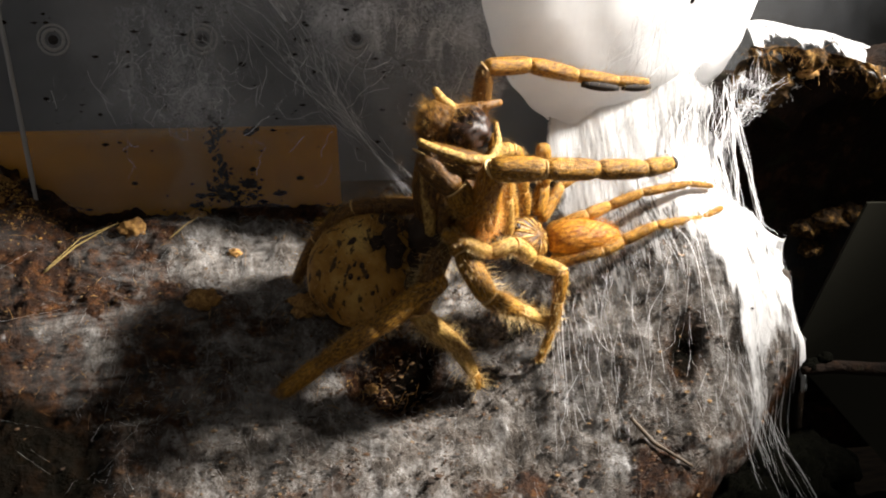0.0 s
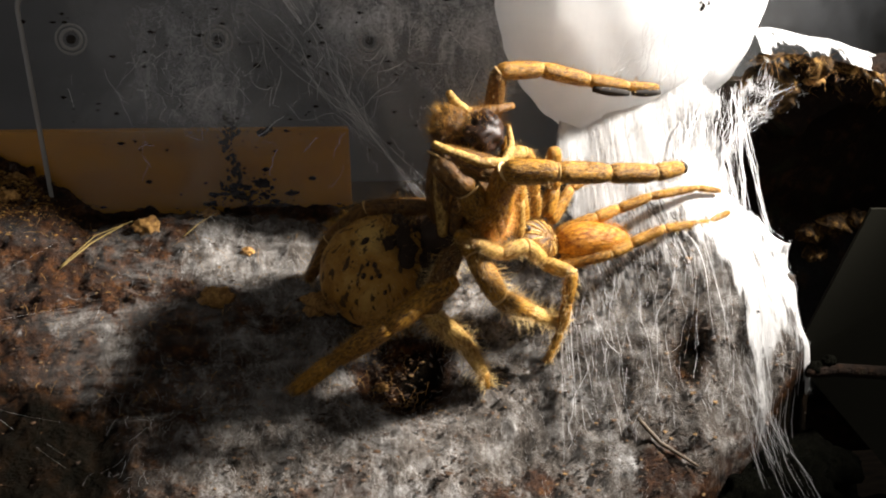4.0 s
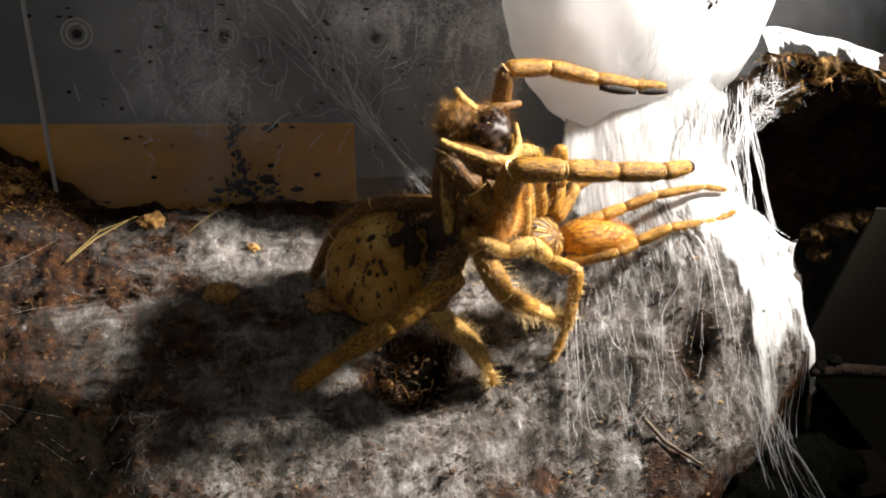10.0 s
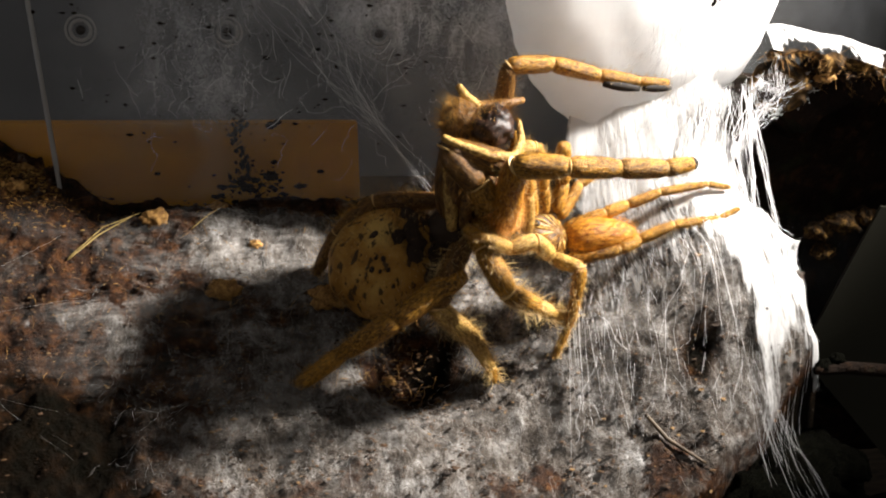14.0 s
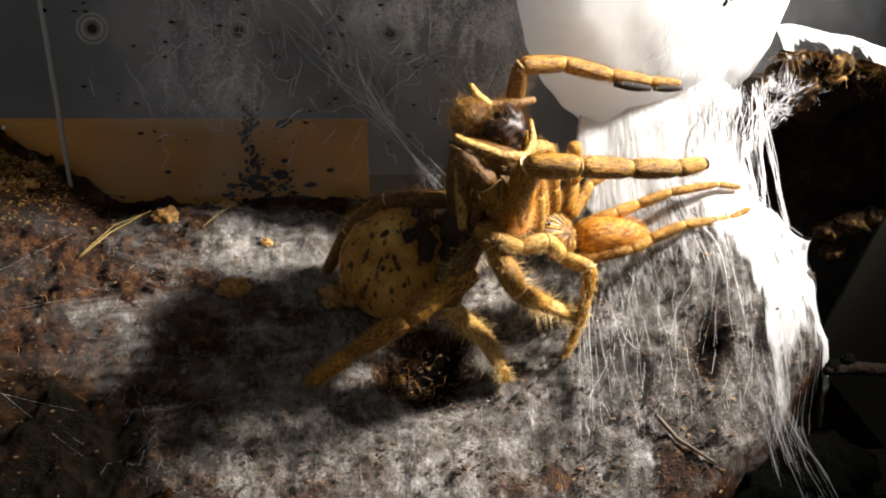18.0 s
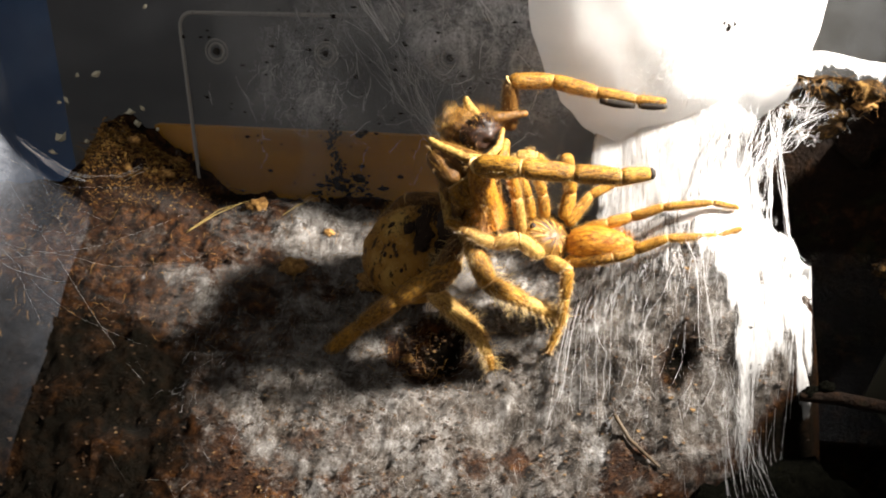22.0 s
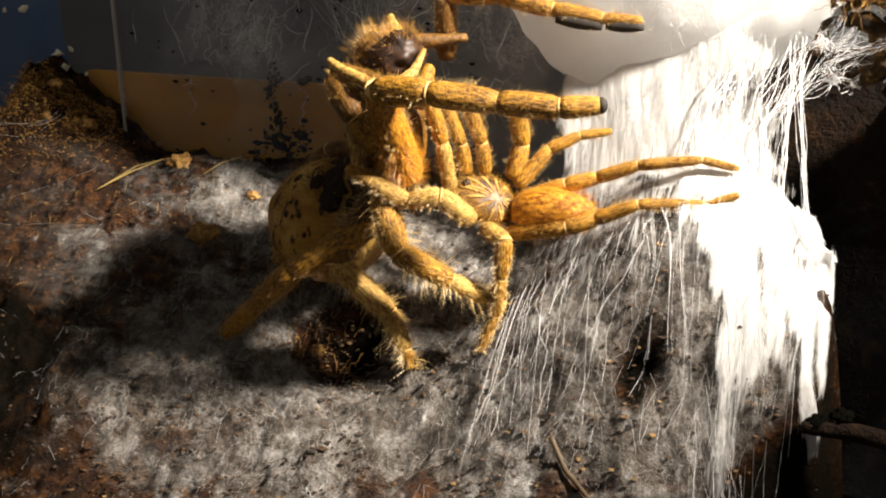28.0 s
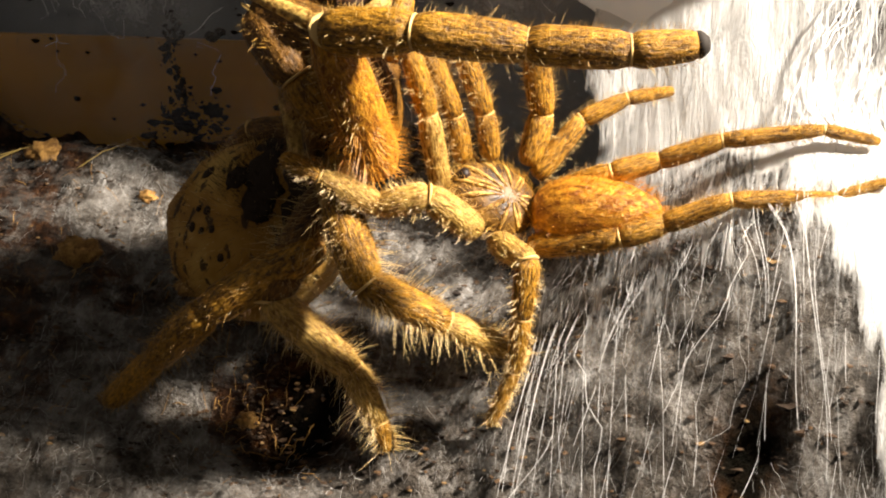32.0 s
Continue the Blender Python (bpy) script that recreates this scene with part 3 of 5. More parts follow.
tagged(plate("wall_room", [(-1.2, 0.5, -0.4), (1.2, 0.5, -0.4), (1.2, 0.5, 1.0), (-1.2, 0.5, 1.0)], 0.02, GREY), "dim grey room wall behind the box", "wall", kind="structure")


def build_blue_backdrop():
    """An added backdrop behind the box for the blue glow, bent away so it fades."""
    verts, faces, n, m = [], [], 60, 20
    for i in range(n + 1):
        x = -0.65 + 0.415 * i / n
        for j in range(m + 1):
            z = -0.1 + 0.4 * j / m
            y = 0.245 + 0.09 * smooth((x + 0.34) / 0.11) ** 1.3 + 0.006 * math.sin(x * 60 + 0.6 * math.sin(z * 9))
            verts.append((x, y, z))
    for i in range(n):
        for j in range(m):
            a = i * (m + 1) + j
            faces.append((a, a + m + 1, a + m + 2, a + 1))
    return tagged(mesh_object("blue_backdrop", verts, faces, BLUE), "dark blue backdrop added behind the box for a blue glow", "cloth")


build_blue_backdrop()
tagged(plate("wall_left", [(-0.165, -0.12, -0.1), (-0.165, 0.196, -0.1), (-0.175, 0.206, 0.16), (-0.175, -0.12, 0.16)], 0.0015, PLASTIC), "dusty clear plastic side wall", "wall", kind="structure")
tagged(plate("table", [(-0.8, -0.6, -0.115), (0.8, -0.6, -0.115), (0.8, 0.5, -0.115), (-0.8, 0.5, -0.115)], 0.03, TWIG), "dark brown wooden table top under the box", "table", kind="structure")

# added dark plane that dims the room wall above the bark
tagged(plate("dark_backing", [(0.082, 0.206, -0.05), (0.26, 0.206, -0.05), (0.26, 0.222, 0.16), (0.07, 0.222, 0.16)], 0.002, DULL_PLASTIC), "dull dark grey plane added behind the bark to darken the corner", "board")

# ---- silk ----


def between(z, stops):
    for (a, p), (b, q) in zip(stops, stops[1:]):
        if z <= b:
            k = smooth(max(0.0, (z - a) / (b - a))) * 0.5 + 0.5 * max(0.0, (z - a) / (b - a))
            return p + (q - p) * k
    return stops[-1][1]


def build_sack():
    """The dense silk pouch that hangs from above at the back."""
    verts, faces = [], []
    rings, sides = 72, 96
    for i in range(rings + 1):
        z = 0.034 + 0.091 * (i / rings) ** 1.5
        lo = between(z, ((0.034, 0.0255), (0.038, 0.0265), (0.0405, 0.0258), (0.0425, 0.0235), (0.046, 0.0188), (0.052, 0.0132), (0.06, 0.0088), (0.07, 0.0062), (0.13, 0.0)))
        hi = between(z, ((0.034, 0.044), (0.038, 0.0455), (0.0405, 0.049), (0.0425, 0.056), (0.046, 0.0635), (0.052, 0.0698), (0.06, 0.0735), (0.07, 0.076), (0.13, 0.088)))
        deep = between(z, ((0.034, 0.0025), (0.04, 0.0045), (0.045, 0.0075), (0.055, 0.0115), (0.13, 0.013)))
        for k in range(sides):
            a = 2 * math.pi * k / sides
            c, s = math.cos(a), math.sin(a)
            x = (lo + hi) / 2 + (hi - lo) / 2 * c
            y = 0.1725 - 0.004 * smooth((0.046 - z) / 0.01) + deep * abs(s) ** 0.8 * (1 if s > 0 else -1) + 0.16 * (x - 0.04)
            p = V((x, y, z))
            wob = 0.0014 * noise.noise(p * 60) + 0.0006 * noise.noise(V((p.x, p.y, p.z * 0.5)) * 150) + 0.00025 * noise.noise(p * 330)
            verts.append((x + wob * 0.5, y + wob, z))
    for i in range(rings):
        for k in range(sides):
            a, b = i * sides + k, i * sides + (k + 1) % sides
            faces.append((a, b, b + sides, a + sides))
    faces.append(tuple(range(sides))[::-1])
    pouch = tagged(mesh_object("silk_pouch", verts, faces, POUCH), "dense smooth white silk pouch hanging over the mound", "web")
    rng = random.Random(3)

    def front(x, z, off=0.0003):
        best = min((p for p in verts if p[1] < 0.1725 + 0.16 * (p[0] - 0.04)), key=lambda p: (p[0] - x) ** 2 + (p[2] - z) ** 2)
        return V((x, best[1] - off, z))
    for x, z, r in ((0.0535, 0.0716, 0.0006), (0.0548, 0.0725, 0.00035), (0.0525, 0.0728, 0.0003)):
        p = front(x, z)
        pts = [p + V((r * 0.5 * math.sin(k * 2.0 + x * 900), -0.0001 * k, r * (k - 1.5))) for k in range(4)]
        v, f = loop_tube(pts, [r * 0.5, r * 0.9, r * 0.7, r * 0.3], 7)
        mesh_object("dirt_speck", v, f, BARK, pouch, "dark dirt speck caught in the silk")
    for bundle in range(9):
        x, z = rng.uniform(0.034, 0.056), rng.uniform(0.056, 0.075)
        pieces = []
        for _ in range(7):
            a, b = (x + rng.gauss(0, 0.002), z), (x + rng.gauss(0, 0.004), z - rng.uniform(0.004, 0.012))
            pieces.append(loop_tube([front(a[0] + (b[0] - a[0]) * k / 5 + 0.0006 * math.sin(k + x * 999), a[1] + (b[1] - a[1]) * k / 5, 0.0005) for k in range(6)], [rng.choice((0.00003, 0.00005))] * 6, 4))
        v, f = join_pieces(pieces)
        tagged(mesh_object("thread_tuft", v, f, SILK, pouch, smooth=False), kind="stuff")
    return pouch


build_sack()


def sheet_point(u, v):
    """A point of the sheet: u across, v from the pouch down over the mound."""
    top = V((0.0205 + 0.0505 * u, 0.1685 - 0.004 * u, 0.052 + 0.006 * u))
    k = smooth(v / 0.42)
    far = smooth((v - 0.3) / 0.7)
    x = 0.023 + 0.0545 * u - 0.004 * far * (1 - u)
    yb = 0.1515 - 0.039 * far
    x = min(x, EDGE + 0.0055 - 1.5 * max(0.0, 0.121 - yb))
    over = max(lie(x, yb), lie(min(x, EDGE - 0.008 - 1.5 * max(0.0, 0.1235 - yb)), yb) - 0.011)
    base = V((x, yb, over + 0.0022 * smooth((1 - v) / 0.5) + 0.0006))
    p = top.lerp(base, k)
    p.z -= 0.0035 * math.sin(math.pi * k)
    # the knob where the sheet hangs over the edge of the mound
    return p.lerp(V((0.0757, 0.1413, 0.0222)), 0.9 * spot(u, v, 0.95, 0.46, 0.055, 0.05))


def build_curtain():
    """The torn sheet that falls from the pouch over the mound."""
    verts, faces, cover = [], [], []
    nu, nv = 150, 130
    for j in range(nv + 1):
        v = j / nv
        for i in range(nu + 1):
            u = i / nu
            p = sheet_point(u, v)
            p += V((0, -1, 0.6)) * (0.0007 * noise.noise(V((u * 9, v * 6, 0))) + 0.00012 * noise.noise(V((u * 44, v * 14, 4))))
            verts.append(p)
            rag = 0.09 * noise.noise(V((u * 3, v * 9, 2))) + 0.05 * noise.noise(V((u * 9, v * 22, 5)))
            # the neck under the pouch, torn open towards the bark
            neck = 0.95 * (1 - smooth((u - 0.72 + rag * 1.5) / 0.16)) * (1 - smooth((v - 0.27) / 0.2))
            neck -= 0.3 * spot(u, v, 0.32, 0.17, 0.11, 0.03) + 0.45 * spot(u, v, 0.68, 0.17, 0.14, 0.07) + 0.2 * spot(u, v, 0.1, 0.24, 0.08, 0.05)
            # the white ridge and its tail
            left = between(v, ((0.33, 0.12), (0.42, 0.3), (0.5, 0.4), (0.63, 0.52), (0.72, 0.6), (0.8, 0.69), (0.88, 0.76)))
            fringe = 0.16 * noise.noise(V((u * 26, v * 3, 3))) + 0.1 * noise.noise(V((u * 60, v * 4, 6)))
            ridge = 1.05 * smooth((u - left + rag + 0.4 * fringe) / 0.16) * smooth((v - 0.3) / 0.06) * (1 - smooth((v - 0.79 + rag + fringe) / 0.17))
            ridge -= 0.25 * max(0.0, noise.noise(V((u * 30, v * 26, 7)))) + 1.1 * smooth((u - 0.68) / 0.1) * max(0.0, noise.noise(V((u * 24 - v * 8, v * 9, 11)))) + 0.4 * spot(u, v, 0.87, 0.54, 0.05, 0.06) + 0.2 * spot(u, v, 0.8, 0.63, 0.04, 0.05)
            tail = 0.8 * math.exp(-((u - 0.73 + 0.3 * rag) / 0.035) ** 2) * smooth((v - 0.6) / 0.1) * (1 - smooth((v - 0.86) / 0.12))
            loose = (0.52 + 0.2 * noise.noise(V((u * 14, v * 5, 8)))) * (1 - smooth((v - 0.48) / 0.36)) * smooth((v - 0.3) / 0.1)
            d = max(neck, ridge * (1 - smooth((u - 0.76 + 0.4 * rag) / 0.08) * smooth((v - 0.765 + 0.5 * rag) / 0.05)), tail, loose)
            d *= smooth((u - 0.02 + 0.7 * rag) / 0.09) * smooth((1.0 - v) / 0.08) * smooth((1.0 - u) / 0.03)
            cover.append(max(0.0, d))
    w = nu + 1
    for j in range(nv):
        for i in range(nu):
            a = j * w + i
            faces.append((a, a + 1, a + 1 + w, a + w))
    ob = mesh_object("silk_curtain", verts, faces, TORN_SILK)
    layer = ob.data.attributes.new("web", "FLOAT", "POINT")
    layer.data.foreach_set("value", cover)
    return tagged(ob, "torn white silk sheet draped over the soil mound", "web")


build_curtain()


def build_film_sheet():
    verts, faces, cover = [], [], []
    nx, ny = 170, 90
    for j in range(ny + 1):
        for i in range(nx + 1):
            x, y = -0.125 + 0.197 * i / nx, 0.1 + 0.078 * j / ny
            verts.append((x, y, lie(x, y) + 0.0016 + 0.0018 * noise.noise(V((x, y, 0)) * 55) + 0.0008 * noise.noise(V((x, y, 3)) * 120)))
            rim = min(1.0, i / 14, (nx - i) / 8, j / 10, (ny - j) / 10)
            cover.append(smooth(rim) * (0.34 - 0.2 * smooth((-0.08 - x) / 0.02) + 0.55 * web_cover(x, y)) * (1 - 0.6 * smooth((0.131 - y) / 0.012)) * (1 - 0.55 * smooth((x + 0.012) / 0.015)) * (1.25 + 0.9 * noise.noise(V((x * 0.5, y, 5)) * 120)) * (1 - humus_and_shade(x, y)) * (1 - spot(x, y, -0.0145, 0.1385, 0.013, 0.008)))
    w = nx + 1
    for j in range(ny):
        for i in range(nx):
            a = j * w + i
            faces.append((a, a + 1, a + 1 + w, a + w))
    ob = mesh_object("web_film", verts, faces, FILM)
    layer = ob.data.attributes.new("web", "FLOAT", "POINT")
    layer.data.foreach_set("value", cover)
    return tagged(ob, "cloudy grey film of web over the soil", "web")


build_film_sheet()

# ---- bark ----


def build_bark_tube():
    """A curved slab of cork bark, open towards the mound and the front."""
    verts, faces = [], []
    sides, rings = 60, 24
    for shell, rr in ((0, 0.0585), (1, 0.0505)):
        for i in range(rings + 1):
            u = i / rings
            for k in range(sides + 1):
                a = math.radians(142 - 262 * k / sides)
                p = V((math.cos(a), math.sin(a), u * 2))
                r = rr * (1 + 0.07 * noise.noise(p * 1.6 + V((5, 0, 0))) + 0.05 * noise.noise(p * 5) + 0.02 * noise.noise(p * 14))
                y = 0.167 + 0.007 * noise.noise(V((math.cos(a) * 2, math.sin(a) * 2, 7))) + 0.06 * u
                flat = (abs(math.cos(a)) ** 4 + abs(math.sin(a)) ** 4) ** -0.25
                verts.append((0.136 + flat * r * math.cos(a) + 0.1 * (y - 0.167), y, -0.0005 + flat * r * math.sin(a) - 0.45 * max(0.0, y - 0.173)))
    w = sides + 1
    n = (rings + 1) * w
    for s in (0, 1):
        for i in range(rings):
            for k in range(sides):
                a, b = s * n + i * w + k, s * n + i * w + k + 1
                faces.append((a, b, b + w, a + w) if s == 0 else (a, a + w, b + w, b))
    for k in range(sides):
        for row in (0, rings * w):
            faces.append((row + k, row + k + n, row + k + 1 + n, row + k + 1))
    for i in range(rings):
        for k in (0, sides):
            a = i * w + k
            faces.append((a, a + w, a + w + n, a + n))
    bark = tagged(mesh_object("cork_bark", verts, faces, BARK), "dark curved cork bark, hollow's shade in its colour, with mossy rim and web", "bark")
    # an added near-black sheet closes the far end and stands for the hollow's shade
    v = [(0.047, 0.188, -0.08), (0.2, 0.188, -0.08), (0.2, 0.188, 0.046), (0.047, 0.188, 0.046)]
    mesh_object("hollow_shade_sheet", v + [(x, y + 0.004, z) for x, y, z in v], [(0, 1, 2, 3), (7, 6, 5, 4), (0, 4, 5, 1), (1, 5, 6, 2), (2, 6, 7, 3), (3, 7, 4, 0)], BARK, bark, smooth=False)
    return bark


build_bark_tube()

# ---- the raised spider ----


def build_female():
    rng = random.Random(11)
    body = new("spider")
    body.location = (0, 0, 0)
    tagged(body, "large golden-tan spider reared up on its hind legs", "spider")
    # abdomen
    ax = frame_axes((0.75, -0.25, 0.62), (0, -1, 0.4))
    c = V((-0.0205, 0.1478, 0.0150))
    abdomen = ellipsoid("abdomen", c, ax, (0.0142, 0.0124, 0.0128), MOTTLED, body, taper=-0.08, rough=0.05, label="mottled tan abdomen with dark spots", rings=40, sides=56)
    blob_hair(c, ax, (0.0144, 0.0126, 0.013), abdomen, rng, 900, HAIR, (0.0005, 0.0016))
    blob_hair(c, ax, (0.0144, 0.0126, 0.013), abdomen, rng, 420, DARK_HAIR, (0.0015, 0.0042), where=lambda p: p.z + p.x > 0.4)
    def on_abdomen(p, out=1.0):
        p = V(p).normalized() * out
        return c + ax[0] * p.x * 0.0142 + ax[1] * p.y * 0.0124 + ax[2] * p.z * 0.0128
    for p, r in (((0.331, 0.677, 0.657), 0.0011), ((0.336, 0.258, 0.906), 0.0007), ((0.104, 0.202, 0.974), 0.0008), ((0.323, 0.047, 0.945), 0.0006), ((-0.109, 0.218, 0.97), 0.0005), ((-0.468, 0.37, 0.802), 0.0008), ((-0.674, -0.153, 0.723), 0.0005), ((0.039, -0.238, 0.97), 0.0006), ((0.035, 0.497, 0.867), 0.0006), ((0.234, -0.259, 0.937), 0.0006), ((0.2, 0.1, 0.97), 0.0005), ((0.24, 0.33, 0.9), 0.0005), ((-0.3, 0.5, 0.8), 0.0006), ((-0.55, 0.2, 0.8), 0.0005)):
        way = V(p)
        spot_axes = frame_axes(on_abdomen(p) - c, (0.3, 0, 1))
        ellipsoid("dark_spot", on_abdomen(p, 0.985), spot_axes, (0.0003, r * 0.7, r), DARK_PATCH, abdomen, rough=0.3, rings=8, sides=12, seed=r * 9000)
    # patches of dark hair, widened to paint the shade on the abdomen's upper end
    for p, r in (((0.857, 0.301, 0.418), 0.0036), ((0.912, -0.263, 0.314), 0.0036), ((0.818, 0.564, 0.114), 0.003), ((0.75, 0.05, 0.62), 0.0026), ((0.62, 0.4, 0.6), 0.0018), ((0.95, 0.1, 0.1), 0.004), ((0.99, 0.0, -0.1), 0.005), ((0.9, -0.38, 0.2), 0.004), ((0.7, -0.5, 0.5), 0.0022)):
        ellipsoid("dark_patch", on_abdomen(p, 0.965), frame_axes(on_abdomen(p) - c, (0.3, 0, 1)), (0.0006, r * 0.8, r), DARK_PATCH, abdomen, rough=0.5, rings=12, sides=18, seed=r * 9000, label="blackish patch of short hair and painted shade")
    for way, near, count in ((V((0.87, 0.25, 0.4)), 0.88, 900), (V((0.62, 0.42, 0.62)), 0.95, 300), (V((0.75, 0.0, 0.65)), 0.95, 300), (V((0.8, 0.6, 0.1)), 0.93, 300)):
        blob_hair(c, ax, (0.0143, 0.0125, 0.0129), abdomen, rng, count, DARK_PATCH, (0.0005, 0.0016), where=lambda p: p.dot(way.normalized()) > near + 0.03 * rng.random())
    # carapace, upright, seen on edge
    ax = frame_axes((0.12, 0.0, 1.0), (-1, 0.1, 0.1))
    c = V((-0.0075, 0.1425, 0.0395))
    carapace = ellipsoid("carapace", c, ax, (0.0125, 0.0085, 0.0042), BROWN, body, taper=0.1, rough=0.05, label="pale brown upright carapace")
    blob_hair(c, ax, (0.0125, 0.0085, 0.0042), carapace, rng, 600, DARK_HAIR, (0.0006, 0.0022))
    ellipsoid("waist", (-0.0075, 0.1405, 0.0275), frame_axes((0.5, 0, 0.8), (0, -1, 0)), (0.0055, 0.005, 0.0048), DARK_PATCH, body, rough=0.15, label="dark narrow waist")
    # underside with the hips
    c = V((-0.001, 0.139, 0.036))
    ellipsoid("sternum", c, frame_axes((0.1, -0.1, 1.0), (1, 0, 0)), (0.0085, 0.0065, 0.0045), BROWN, body, rough=0.08)
    # head with dark jaws
    c, s = V((-0.0010, 0.1386, 0.0514)), 0.0046
    ax = frame_axes((0.15, -0.1, 1.0), (1, -0.5, 0))
    jaw = ellipsoid("jaw", c, ax, (s * 0.9, s * 1.15, s * 0.95), FANG, body, taper=-0.15, rough=0.22, label="dark glossy jaw", seed=4)
    blob_hair(c, ax, (s * 1.1, s, s), jaw, rng, 260, HAIR_GOLD, (0.0008, 0.003), lean=(-0.6, 0, 0.8), where=lambda p: p.x > 0.4 or p.z < -0.4)
    blob_hair(c, ax, (s * 1.1, s, s), jaw, rng, 700, DARK_HAIR, (0.0008, 0.0024), where=lambda p: p.z < 0.55)
    ax = frame_axes((0.1, -0.05, 1.0), (-1, 0, 0))
    c = V((-0.0068, 0.1435, 0.0502))
    head = ellipsoid("head", c, ax, (0.0046, 0.0062, 0.0046), BROWN, body, rough=0.1, label="brown hairy head")
    blob_hair(c, ax, (0.0046, 0.0062, 0.0046), head, rng, 420, HAIR_GOLD, (0.001, 0.0034), lean=(-0.5, -0.2, 0.7))
    blob_hair(c, ax, (0.0046, 0.0062, 0.0046), head, rng, 700, DARK_HAIR, (0.0006, 0.0018))
    # fangs, pale and raised
    def fang(pts, radii, name="fang", mat=PALE, label="pale raised feeler"):
        curve = []
        rad = []
        for i in range(len(pts) - 1):
            for k in range(5):
                u = k / 5
                curve.append(V(pts[i]).lerp(V(pts[i + 1]), u))
                rad.append(radii[i] * (1 - u) + radii[i + 1] * u)
        curve.append(V(pts[-1]))
        rad.append(radii[-1])
        first, last = (curve[0] - curve[1]).normalized(), (curve[-1] - curve[-2]).normalized()
        curve = [curve[0] + first * rad[0] * 0.5, *curve, curve[-1] + last * rad[-1] * 0.5]
        rad = [rad[0] * 0.5, *rad, rad[-1] * 0.5]
        v, f = loop_tube(curve, rad, 10)
        return mesh_object(name, v, f, mat, body, label)
    fang([(-0.0068, 0.1490, 0.0562), (-0.0052, 0.147, 0.0542), (-0.003, 0.1455, 0.0528)], [0.0008, 0.0012, 0.0013], "feeler")
    fang([(-0.0035, 0.1455, 0.0528), (0.002, 0.148, 0.0522), (0.0078, 0.1503, 0.0527)], [0.0012, 0.0014, 0.0008], "feeler", BROWN, "brown raised feeler")
    fang([(-0.0122, 0.1335, 0.0506), (-0.009, 0.1318, 0.0494), (-0.003, 0.1296, 0.0480), (0.0018, 0.1300, 0.0478), (0.0040, 0.1335, 0.0496), (0.0042, 0.138, 0.0525)], [0.0008, 0.0011, 0.0011, 0.001, 0.0009, 0.0005], "feeler")
    fang([(0.0045, 0.1395, 0.0490), (0.0042, 0.1375, 0.046), (0.004, 0.136, 0.043)], [0.0012, 0.0016, 0.0014], "feeler", TAN, "tan raised feeler")
    # raised legs
    k = [BROWN, TAN, TAN, TAN, TAN]
    leg = spider_leg(body, [(0.0035, 0.1515, 0.0485), (0.0041, 0.1498, 0.0606), (0.0139, 0.1515, 0.0605), (0.0244, 0.1505, 0.0583), (0.0335, 0.15, 0.0571), (0.0403, 0.1499, 0.0567)],
                     [0.0021, 0.00195, 0.0019, 0.0016, 0.00125, 0.0010], k, rng, 700)
    pad(leg, (0.0252, 0.1492, 0.0568), (0.0335, 0.1492, 0.0558), 0.0010)
    pad(leg, (0.0342, 0.1492, 0.0559), (0.0408, 0.1494, 0.0559), 0.0009)
    leg = spider_leg(body, [(0.0017, 0.1349, 0.0300), (0.0009, 0.1245, 0.0480), (0.0110, 0.1223, 0.0487), (0.0221, 0.1243, 0.0474), (0.0322, 0.1249, 0.0470), (0.0386, 0.1266, 0.0474)],
                     [0.0034, 0.0027, 0.0023, 0.0021, 0.00195, 0.0015], [ORANGE, TAN, TAN, TAN, TAN], rng, 800)
    leg_hair([(0.0013, 0.1300, 0.0380), (0.0014, 0.1342, 0.0302)], [0.0032, 0.0034], leg, rng, 1000, HAIR_ORANGE, 0.003, 0.0008)
    pad(leg, (0.0378, 0.1262, 0.0474), (0.0394, 0.1268, 0.0475), 0.00125)
    # the folded near feeler, knee to the left
    spider_leg(body, [(0.001, 0.1310, 0.0455), (-0.0112, 0.1335, 0.0478), (-0.0050, 0.1300, 0.0418), (-0.002, 0.131, 0.036)], [0.0028, 0.0030, 0.0032, 0.0022], [BROWN, BROWN, TAN], rng, 900, HAIR_GOLD)
    fang([(-0.0105, 0.138, 0.0445), (-0.0092, 0.1365, 0.037), (-0.0088, 0.136, 0.029)], [0.0009, 0.0019, 0.0011], "hip", PALE, "pale upright hip")
    fang([(-0.0065, 0.1365, 0.042), (-0.006, 0.135, 0.036), (-0.0065, 0.135, 0.03)], [0.0014, 0.0018, 0.0012], "hip", BROWN, "brown upright hip")
    # standing legs
    spider_leg(body, [(-0.0035, 0.1375, 0.0300), (-0.0024, 0.1318, 0.0262), (0.0024, 0.1268, 0.0180), (0.0108, 0.1313, 0.0117), (0.0196, 0.1357, 0.0058)], [0.0027, 0.0026, 0.0024, 0.0019, 0.0012], [TAN, TAN, TAN, PALE], rng, 1500, HAIR, ("femur", "patella", "tibia", "metatarsus"), 0.0044)
    leg = spider_leg(body, [(-0.0052, 0.1375, 0.0265), (-0.0121, 0.1308, 0.0128), (-0.0025, 0.1330, 0.0026), (0.0015, 0.1315, -0.0040), (0.0025, 0.1307, -0.0075)], [0.0026, 0.0025, 0.0021, 0.0014, 0.0006], [BROWN, PALE, PALE, TAN], rng, 1500, HAIR, ("femur", "tibia", "metatarsus", "claw"), 0.0042)
